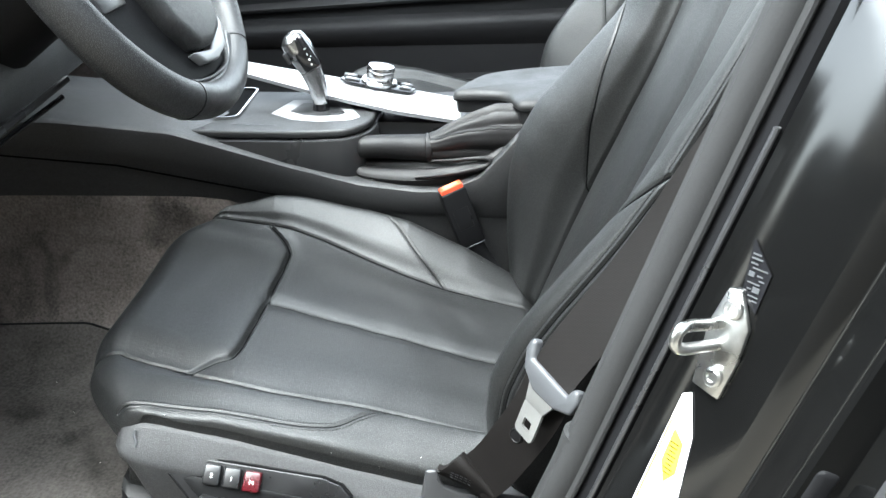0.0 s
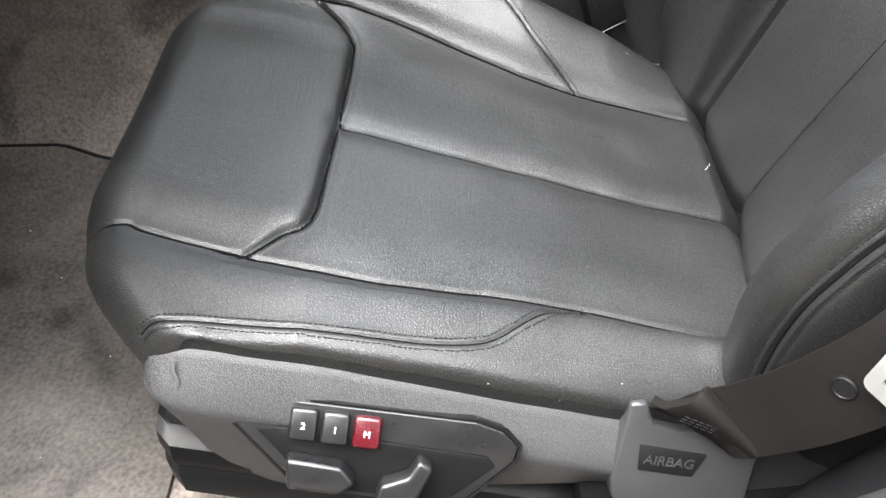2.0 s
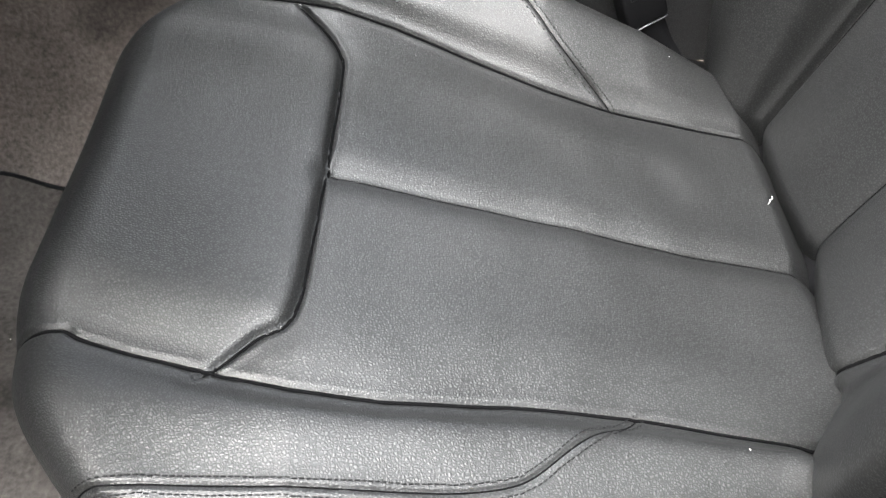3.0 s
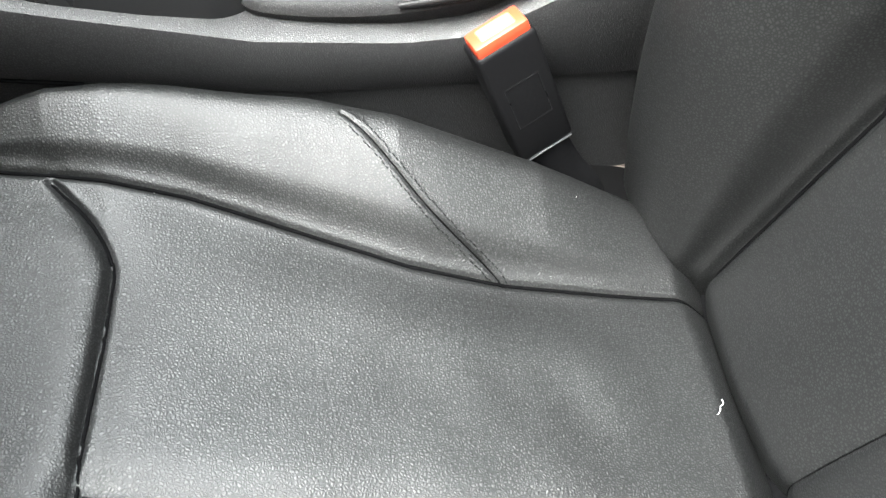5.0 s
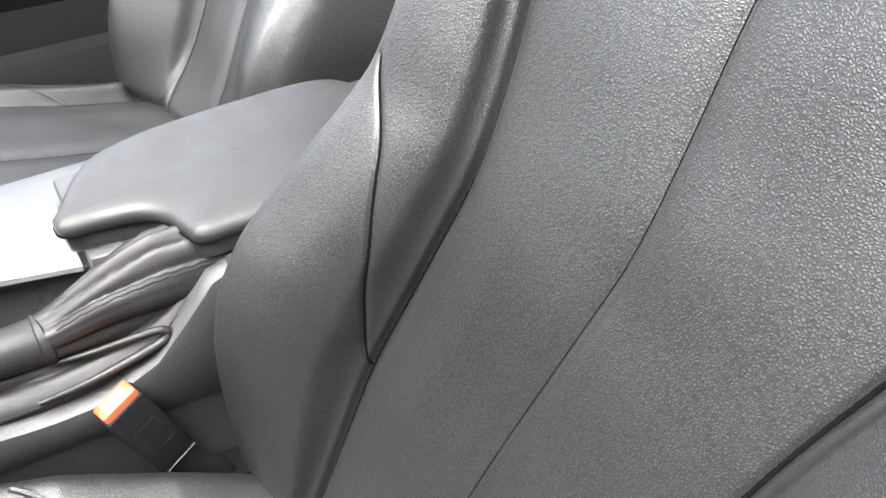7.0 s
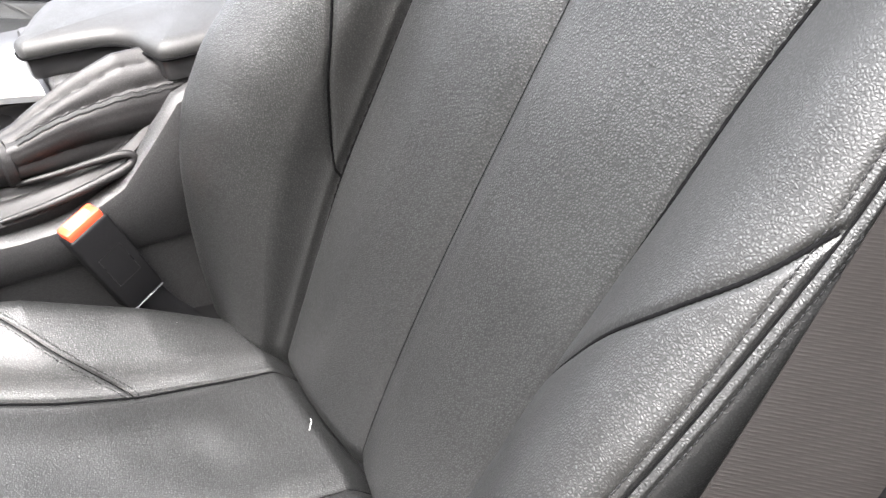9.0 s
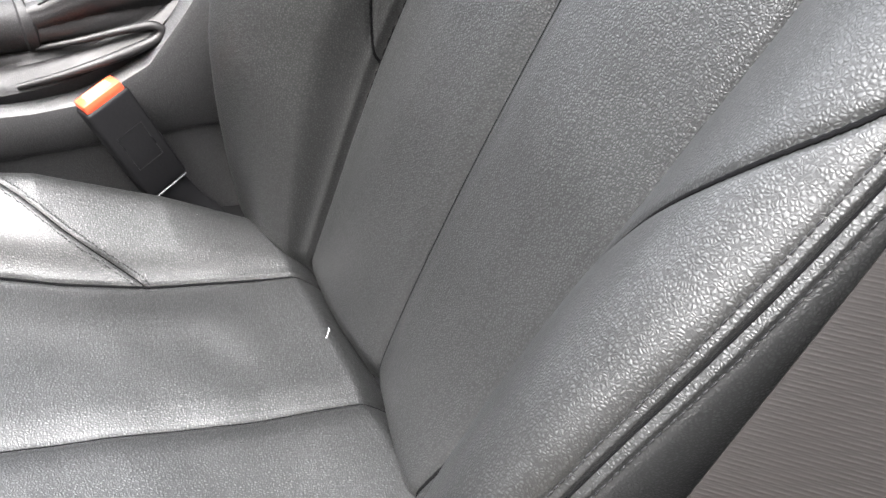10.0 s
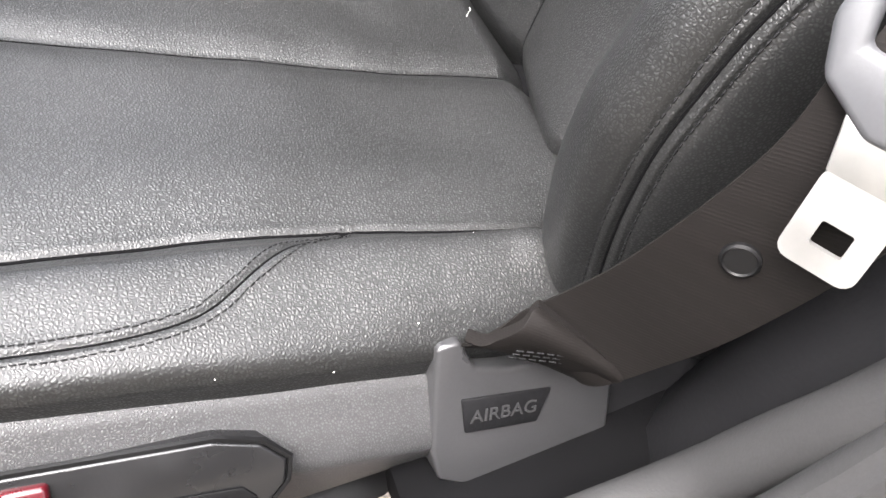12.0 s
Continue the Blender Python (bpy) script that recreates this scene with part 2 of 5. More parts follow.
def tube(path, radius, sides=12, flat=1.0, up=(0, 0, 1), caps=True):
    """Tube along a path; radius is one number or one for each point; flat squeezes it along up."""
    path = np.asarray(path, float)
    rad = [float(radius)] * len(path) if np.isscalar(radius) else [float(r) for r in radius]
    rows = []
    up = Vector(up)
    for i, p in enumerate(path):
        d = Vector(path[min(i + 1, len(path) - 1)] - path[max(i - 1, 0)]).normalized()
        side = d.cross(up)
        if side.length < 1e-4:
            side = d.cross(Vector((1, 0, 0)))
        side.normalize()
        top = side.cross(d)
        rows.append([Vector(p) + rad[i] * (math.cos(2 * math.pi * k / sides) * side + flat * math.sin(2 * math.pi * k / sides) * top) for k in range(sides)])
    return loft(rows, caps=caps)


def ribbon(path, across, width, thick):
    """Flat strap along a path; across: its width's direction at each point."""
    path = np.asarray(path, float)
    rows = []
    for i, p in enumerate(path):
        d = Vector(path[min(i + 1, len(path) - 1)] - path[max(i - 1, 0)]).normalized()
        a = Vector(across[i]).normalized()
        a = (a - d * a.dot(d)).normalized()
        n = d.cross(a)
        p = Vector(p)
        ring = []
        for s, t in ((-1, -1), (-0.97, -1.2), (-0.5, -1), (0, -1), (0.5, -1), (0.97, -1.2), (1, -1), (1, 1), (0.97, 1.2), (0.5, 1), (0, 1), (-0.5, 1), (-0.97, 1.2), (-1, 1)):
            ring.append(p + a * (s * width / 2) + n * (t * thick / 2))
        rows.append(ring)
    return loft(rows)


def lathe(profile, sides=32, axis="z"):
    """Turned shape from (radius, height) pairs."""
    rows = [[(r * math.cos(2 * math.pi * k / sides), r * math.sin(2 * math.pi * k / sides), z) for k in range(sides)] for r, z in profile]
    return loft(rows)


def bars(rows, thick=0.0004):
    """Small raised bars, (x, y, w, h) each in a plane, as one mesh: print on a label."""
    bm = bmesh.new()
    for x, y, w, h in rows:
        b = bmesh.ops.create_cube(bm, size=1)["verts"]
        for v in b:
            v.co = Vector((x + v.co.x * w, y + v.co.y * h, v.co.z * thick))
    return bm


def letters(name, text, size, m, material, parent, depth=0.0003):
    c = bpy.data.curves.new(name, "FONT")
    c.body, c.size, c.extrude, c.align_x, c.align_y = text, size, depth, "CENTER", "CENTER"
    tmp = bpy.data.objects.new(name, c)
    scene.collection.objects.link(tmp)
    me = bpy.data.meshes.new_from_object(tmp.evaluated_get(bpy.context.evaluated_depsgraph_get()))
    bpy.data.objects.remove(tmp)
    me.transform(m)
    me.materials.clear()
    me.materials.append(material)
    return adopt(new(name, me), parent)


def frame_m(at, ex, ey):
    """Pose whose local x and y run along ex and ey at a place."""
    ex = Vector(ex).normalized()
    ey = Vector(ey)
    ey = (ey - ex * ey.dot(ex)).normalized()
    ez = ex.cross(ey)
    m = Matrix((ex, ey, ez)).transposed().to_4x4()
    m.translation = at
    return m


class Skin:
    """An upholstered surface on a grid of points, with sewn seams, split along them into panels."""

    def __init__(self, grid):
        self.g = np.asarray(grid, float)

    def normals(self):
        du = np.gradient(self.g, axis=1)
        dv = np.gradient(self.g, axis=0)
        n = np.cross(du, dv)
        return n / np.maximum(np.linalg.norm(n, axis=2, keepdims=True), 1e-12)

    def at(self, v, u):
        g = self.g
        v = np.clip(np.asarray(v, float), 0, g.shape[0] - 1.001)
        u = np.clip(np.asarray(u, float), 0, g.shape[1] - 1.001)
        i, j = v.astype(int), u.astype(int)
        a, b = (v - i)[..., None], (u - j)[..., None]
        return (g[i, j] * (1 - a) * (1 - b) + g[i + 1, j] * a * (1 - b) + g[i, j + 1] * (1 - a) * b + g[i + 1, j + 1] * a * b)

    def distance(self, pts):
        flat = self.g.reshape(-1, 3)
        d = np.full(len(flat), 9.0)
        lo, hi = pts.min(0) - 0.06, pts.max(0) + 0.06
        idx = np.nonzero(np.all((flat > lo) & (flat < hi), axis=1))[0]
        for k in range(0, len(idx), 20000):
            q = flat[idx[k:k + 20000]]
            best = np.full(len(q), 9.0)
            for c in range(0, len(pts), 100):
                best = np.minimum(best, np.sqrt(((q[:, None] - pts[None, c:c + 100]) ** 2).sum(2)).min(1))
            d[idx[k:k + 20000]] = best
        return d.reshape(self.g.shape[:2])

    def press(self, amount):
        self.g = self.g + self.normals() * amount[..., None]

    def panels(self, label_of, materials, parent, names):
        """label_of: for every cell the number of its panel."""
        n = self.normals().reshape(-1, 3)
        nv, nu = self.g.shape[:2]
        flat = self.g.reshape(-1, 3)
        i = np.arange((nv - 1) * (nu - 1))
        a = (i // (nu - 1)) * nu + i % (nu - 1)
        quads = np.stack([a, a + 1, a + nu + 1, a + nu], 1)
        lab = label_of.reshape(-1)
        made = []
        for k, name in enumerate(names):
            q = quads[lab == k]
            if len(q) == 0:
                continue
            use, inv = np.unique(q, return_inverse=True)
            me = bpy.data.meshes.new(name)
            me.from_pydata(flat[use].tolist(), [], inv.reshape(-1, 4).tolist())
            me.polygons.foreach_set("use_smooth", [True] * len(me.polygons))
            me.normals_split_custom_set_from_vertices(n[use].tolist())
            me.materials.append(materials[k] if isinstance(materials, (list, tuple)) else materials)
            made.append(adopt(new(name, me), parent))
        return made

    def stitches(self, name, pts, offset, material, parent, pitch=0.0045, r=0.00048, lift=0.0002):
        """Thread stitches along a line of places on the surface, shifted sideways by offset."""
        flat, nor = self.g[::2, ::2].reshape(-1, 3), self.normals()[::2, ::2].reshape(-1, 3)
        seg = np.linalg.norm(np.diff(pts, axis=0), axis=1)
        s = np.concatenate([[0], np.cumsum(seg)])
        where = np.arange(0, s[-1], pitch)
        verts, faces = [], []
        for w in where:
            p = np.array([np.interp(w, s, pts[:, k]) for k in range(3)])
            q = np.array([np.interp(min(w + pitch, s[-1]), s, pts[:, k]) for k in range(3)])
            t = q - p
            if np.linalg.norm(t) < 1e-6:
                continue
            t /= np.linalg.norm(t)
            near = np.argmin(((flat - p) ** 2).sum(1))
            nn = nor[near]
            side = np.cross(nn, t)
            side /= max(np.linalg.norm(side), 1e-9)
            c = p + side * offset + t * pitch * 0.5
            near = np.argmin(((flat - c) ** 2).sum(1))
            nn = nor[near]
            c = c + nn * (np.dot(flat[near] - c, nn) + lift)
            b = len(verts)
            for along, k in ((-0.42, 0.3), (-0.25, 1.0), (0.25, 1.0), (0.42, 0.3)):
                for x, y in ((1, 0), (0, 1), (-1, 0), (0, -0.6)):
                    verts.append(tuple(c + t * along * pitch + k * r * (x * side + y * nn)))
            for row in range(3):
                for x in range(4):
                    f = b + row * 4
                    faces.append((f + x, f + (x + 1) % 4, f + 4 + (x + 1) % 4, f + 4 + x))
        me = bpy.data.meshes.new(name)
        me.from_pydata(verts, [], faces)
        me.polygons.foreach_set("use_smooth", [True] * len(faces))
        me.materials.append(material)
        return tagged(adopt(new(name, me), parent), kind="stuff")

    def cord(self, name, pts, material, parent, r=0.0011, lift=0.0):
        """A near-black cord laid along a line of places: seam thread and groove shade in one."""
        pts = np.array(pts[:: max(1, len(pts) // 260)])
        for _ in range(3):
            pts[1:-1] = (pts[:-2] + pts[1:-1] + pts[2:]) / 3
        if lift:
            flat, nor = self.g[::2, ::2].reshape(-1, 3), self.normals()[::2, ::2].reshape(-1, 3)
            pts = pts + lift * np.array([nor[np.argmin(((flat - p) ** 2).sum(1))] for p in pts])
        return part(name, tube(pts, r, 8), material, parent)


# ---- seats ----
def seat_height(x):
    return np.interp(x, [-0.40, -0.35, -0.21, 0.0, 0.115, 0.2], [0.757, 0.755, 0.737, 0.678, 0.648, 0.63])


def trim_top(x):
    """Height of the upper edge of the seat's plastic side cover."""
    return np.interp(x, [-0.31, -0.295, -0.262, -0.228, -0.191, -0.154, -0.094, -0.023, 0.10], [0.750, 0.748, 0.741, 0.731, 0.7205, 0.707, 0.686, 0.662, 0.625])


def smooth01(t):
    t = np.clip(t, 0, 1)
    return t * t * (3 - 2 * t)


def build_cushion(seat, place, fine):
    """Seat cushion with two bolsters, a raised thigh pad and sewn seams. place maps the grid's points into the car."""
    straight = np.arange(0.16, -0.335, -fine)
    th = np.linspace(0, math.pi / 2, int(0.078 / fine))[1:]
    down = np.linspace(0, 1, int(0.09 / fine))[1:]
    px = np.concatenate([straight, -0.335 - 0.044 * np.sin(th), -0.379 + 0.055 * down ** 1.3])
    drop = np.concatenate([0 * straight, 0.045 * (1 - np.cos(th)), 0.045 + 0.11 * down])
    fwd = np.minimum(px, 0.2)
    xx = np.where(drop > 0, -0.345, fwd)
    base = seat_height(np.where(drop > 0, np.maximum(px, -0.36), px)) - drop - 0.035 * smooth01((px - 0.104) / 0.045)
    yo = np.interp(xx, [-0.345, -0.30, -0.26, -0.213, -0.167, -0.10, -0.03, 0.02, 0.085, 0.13], [0.718, 0.703, 0.695, 0.685, 0.683, 0.688, 0.688, 0.684, 0.679, 0.675])
    yi = np.interp(xx, [-0.345, -0.28, -0.235, -0.17, -0.11, -0.053, 0.0, 0.063, 0.12], [1.038, 1.030, 1.022, 1.012, 0.993, 0.974, 0.964, 0.958, 0.955])
    yc = np.interp(xx, [-0.345, -0.204, -0.13, -0.05, 0.03, 0.11], [0.87, 0.848, 0.839, 0.832, 0.821, 0.817])
    rim = np.interp(xx, [-0.345, -0.30, -0.25, -0.19, -0.10, -0.05, 0.0, 0.035, 0.10], [1.064, 1.068, 1.074, 1.079, 1.076, 1.067, 1.056, 1.047, 1.034])
    hc = np.interp(xx, [-0.345, -0.29, -0.24, -0.05, 0.03, 0.075, 0.11, 0.16], [0.016, 0.026, 0.04, 0.051, 0.037, 0.022, 0.01, 0.002])
    zi = np.interp(xx, [-0.345, -0.23, -0.1, 0.0], [0.006, 0.014, 0.004, 0.0])
    st = np.interp(xx, [-0.345, -0.3, -0.2, -0.11, 0.0, 0.06, 0.12], [0.002, 0.006, 0.006, 0.004, -0.003, -0.004, -0.012])
    bo = np.interp(xx, [-0.345, -0.2, -0.05, 0.06, 0.12], [0.010, 0.013, 0.014, 0.018, 0.006])
    tt = np.where(drop > 0, base - 0.02, np.minimum(trim_top(px), base + st - 0.008)) - base
    one = np.ones_like(px)
    rows = [
        (0.621 * one, tt - 0.03), (0.618 * one, tt), (0.6165 * one, tt * 0.45 + st * 0.55), (0.621 * one, st), (0.637 * one, st * 0.3 + bo * 0.6), (0.5 * (yo + 0.642), bo), (yo, 0 * one),
        (yo + 0.05, 0.003 * one), (yc, 0 * one), (yi - 0.05, 0.002 * one), (yi, zi), (yi + 0.28 * (rim - yi), zi + 0.52 * (hc - zi) + 0.001),
        (yi + 0.68 * (rim - yi), hc), (yi + 0.90 * (rim - yi), hc - 0.012), (rim + 0.001, hc - 0.05), (rim, hc - 0.12),
    ]
    steps = max(6, int(0.042 / fine))
    ctrl = np.array([np.stack([y, z], 1) for y, z in rows])
    sec = catmull(ctrl, steps)
    y, dz = sec[..., 0].T, sec[..., 1].T
    x = np.repeat(px[:, None], y.shape[1], 1)
    z = base[:, None] + dz
    # rounded front corners, tucked in below the outer one
    x = x + (0.09 * smooth01((drop - 0.045) / 0.05))[:, None] * smooth01((0.73 - y) / 0.08)
    reach = smooth01((-0.22 - x) / 0.17)
    x = x + reach * (0.072 * np.clip((0.745 - y) / 0.125, 0, 1.1) ** 2 + 0.07 * np.clip((y - 0.97) / 0.1, 0, 1) ** 2)
    grid = np.stack([x, y, z], 2)
    ease = (smooth01((-0.25 - x) / 0.05) * smooth01((0.72 - y) / 0.03))[1:-1, 1:-1, None]
    for _ in range(int(0.12 / fine)):
        mean = (grid[:-2, 1:-1] + grid[2:, 1:-1] + grid[1:-1, :-2] + grid[1:-1, 2:]) / 4
        grid[1:-1, 1:-1] += ease * (mean - grid[1:-1, 1:-1])
    skin = Skin(grid)
    col = lambda k: k * steps
    row = lambda xv: np.interp(-np.asarray(xv), -px[:len(straight)], np.arange(len(straight)))
    nv, nu = skin.g.shape[:2]
    vv = np.arange(nv)
    g0 = skin.g
    seam_out = skin.at(np.arange(0, nv, 0.5), np.full(2 * nv, col(6))[:len(np.arange(0, nv, 0.5))])
    seam_in = skin.at(np.arange(0, nv, 0.5), np.full(2 * nv, col(10))[:len(np.arange(0, nv, 0.5))])
    crease = skin.at(np.linspace(0, row(-0.205), 300), np.full(300, col(8)))
    # thigh pad's edge in plan, laid on the surface
    pad = catmull([(-0.262, 0.690), (-0.236, 0.714), (-0.217, 0.732), (-0.2115, 0.80), (-0.208, 0.87), (-0.205, 0.945), (-0.206, 0.970), (-0.219, 0.996), (-0.240, 1.020)], 40)
    top_cols = slice(col(6), col(10) + 1)
    tc = g0[:, top_cols].reshape(-1, 3)
    pad3 = np.array([tc[np.argmin((tc[:, 0] - p[0]) ** 2 + (tc[:, 1] - p[1]) ** 2 + 4 * np.minimum(0, tc[:, 2] - 0.70) ** 2)] for p in pad])
    pad3[:, :2] = pad
    d_out, d_in, d_cr, d_pad = (skin.distance(p) for p in (seam_out, seam_in, crease, pad3))
    edge_x = np.interp(g0[..., 1], pad[:, 1], pad[:, 0])
    on_pad = (g0[..., 0] < edge_x) & (np.arange(nu) >= col(6))[None] & (np.arange(nu) < col(10))[None]
    amt = np.zeros((nv, nu))
    for d in (d_out, d_in):
        amt -= 0.0030 * np.exp(-(d / 0.0021) ** 2) + 0.0009 * np.exp(-(d / 0.012) ** 2)
    amt -= 0.0022 * np.exp(-(d_cr / 0.0025) ** 2) + 0.004 * np.exp(-(d_cr / 0.012) ** 2)
    amt = np.minimum(amt, -0.005 * np.exp(-(d_pad / 0.0026) ** 2))
    amt += np.where(on_pad, 0.0045 * (1 - np.exp(-(d_pad / 0.007) ** 1.4)) * smooth01(d_out / 0.05) * smooth01(d_in / 0.04), -0.002 * np.exp(-(d_pad / 0.012) ** 2) * (1 - np.exp(-(d_pad / 0.005) ** 2)))
    # body dents and slack in the leather
    gx, gy = g0[..., 0], g0[..., 1]
    for cx, cy, sx, sy, h, rot in ((0.025, 0.885, 0.014, 0.03, -0.0011, 0.5), (-0.012, 0.9, 0.014, 0.025, -0.0006, 0.3), (0.055, 0.9, 0.016, 0.03, 0.0005, 0.5), (0.0, 0.86, 0.014, 0.03, 0.0005, 0.6), (0.03, 0.75, 0.05, 0.03, -0.003, 0), (-0.12, 0.76, 0.06, 0.035, -0.002, 0), (-0.1, 0.91, 0.06, 0.03, -0.002, 0)):
        c, s = math.cos(rot), math.sin(rot)
        a, b = (gx - cx) * c + (gy - cy) * s, -(gx - cx) * s + (gy - cy) * c
        amt += h * np.exp(-(a / sx) ** 2 - (b / sy) ** 2) * (g0[..., 2] > 0.6)
    wav = np.array([[noise.noise((p[0] * 22, p[1] * 22, 3.1)) for p in r[::6]] for r in g0[::6]])
    iv, iu = np.minimum(vv // 6, wav.shape[0] - 1), np.minimum(np.arange(nu) // 6, wav.shape[1] - 1)
    big = wav[iv][:, iu]
    for _ in range(3):
        big = (big + np.roll(big, 3, 0) + np.roll(big, -3, 0) + np.roll(big, 3, 1) + np.roll(big, -3, 1)) / 5
    amt += 0.0012 * big
    # pucker where the door-side bolster meets the backrest
    for cx, cy, h, w in ((0.075, 0.668, -0.009, 0.010), (0.085, 0.645, -0.006, 0.014), (0.055, 0.652, 0.002, 0.012)):
        amt += h * np.exp(-((gx - cx) ** 2 + (gy - cy) ** 2) / w ** 2)
    # sewn joints across the bolsters
    t = np.linspace(0, 1, 260)
    joint_in = skin.at(row(0.0 - 0.08 * t), col(10) + t * (col(12) - col(10)) * 1.05)
    cv = catmull([(-0.333, 3.42), (-0.30, 3.46), (-0.22, 3.52), (-0.155, 3.62), (-0.125, 3.75), (-0.1, 4.05), (-0.076, 4.65), (-0.052, 5.3), (-0.03, 6.0)], 40)
    front = np.linspace(len(straight) + 0.5 * len(th), row(-0.333), 60, endpoint=False)
    jr, jc = np.concatenate([front, row(cv[:, 0])]), np.concatenate([np.full(60, 3.42), cv[:, 1]]) * steps
    joint_out = skin.at(jr, jc)
    for j in (joint_in, joint_out):
        d = skin.distance(j)
        amt += -0.0010 * np.exp(-(d / 0.0016) ** 2) + 0.0004 * np.exp(-((d - 0.0026) / 0.0014) ** 2)
    skin.press(amt)
    mirrored = place(np.zeros((1, 3)) + 1.0)[0, 1] != 1.0 and place.flip
    half = np.arange(0, 0.86 * nv, 0.5)
    joint_in = skin.at(row(0.0 - 0.08 * t), col(10) + t * (col(12) - col(10)) * 1.05)
    joint_out = skin.at(jr, jc)
    seam_out, seam_in = (skin.at(half, np.full(len(half), col(c))) for c in (6, 10))
    crease = skin.at(np.linspace(0, row(-0.205), 300), np.full(300, col(8)))
    flat = skin.g[:, top_cols].reshape(-1, 3)
    low_z = []
    for p in pad3:
        near = np.argsort((flat[:, 0] - p[0]) ** 2 + (flat[:, 1] - p[1]) ** 2 + 4 * np.minimum(0, flat[:, 2] - 0.68) ** 2)[:6]
        low_z.append(flat[near, 2].min())
    for _ in range(8):
        low_z[1:-1] = [(a + b + c) / 3 for a, b, c in zip(low_z, low_z[1:], low_z[2:])]
    pad3[:, 2] = low_z
    nrm_pts = [joint_in, joint_out]
    skin.g = place(skin.g)
    if place.flip:
        skin.g = skin.g[:, ::-1]
    cols = (np.arange(nu - 1) + 0.5)[None] * np.ones((nv - 1, 1))
    if place.flip:
        cols = nu - 1 - cols
        on_pad = on_pad[:, ::-1]
    lab = np.full((nv - 1, nu - 1), 2)
    lab[cols < col(6)] = 0
    lab[cols > col(10)] = 1
    lab[(lab == 2) & on_pad[:-1, :-1] & on_pad[1:, 1:]] = 3
    skin.panels(lab, LEATHER, seat, ["outer_bolster", "inner_bolster", "seat_panel", "thigh_pad"])
    skin.cord("seam_shade_cord", place(seam_out), GAP_BLACK, seat, 0.0012, 0.0006)
    skin.cord("seam_shade_cord", place(seam_in), GAP_BLACK, seat, 0.0012, 0.0006)
    skin.cord("seam_shade_cord", place(pad3), GAP_BLACK, seat, 0.0012, 0.0006)
    skin.cord("crease_dark_line", place(crease), GAP_BLACK, seat, 0.0006, 0.0002)
    for j in nrm_pts:
        jj = place(j)
        skin.cord("joint_shade_cord", jj, GAP_BLACK, seat, 0.0005)
        for o in (0.0040, -0.0040):
            skin.stitches("stitching", jj, o, THREAD, seat, 0.0032, 0.0004)
    return skin


BACK_UP, BACK_OUT = np.array((math.sin(radians(20)), 0, math.cos(radians(20)))), np.array((-math.cos(radians(20)), 0, math.sin(radians(20))))
BITE = np.array((0.118, 0, 0.65))


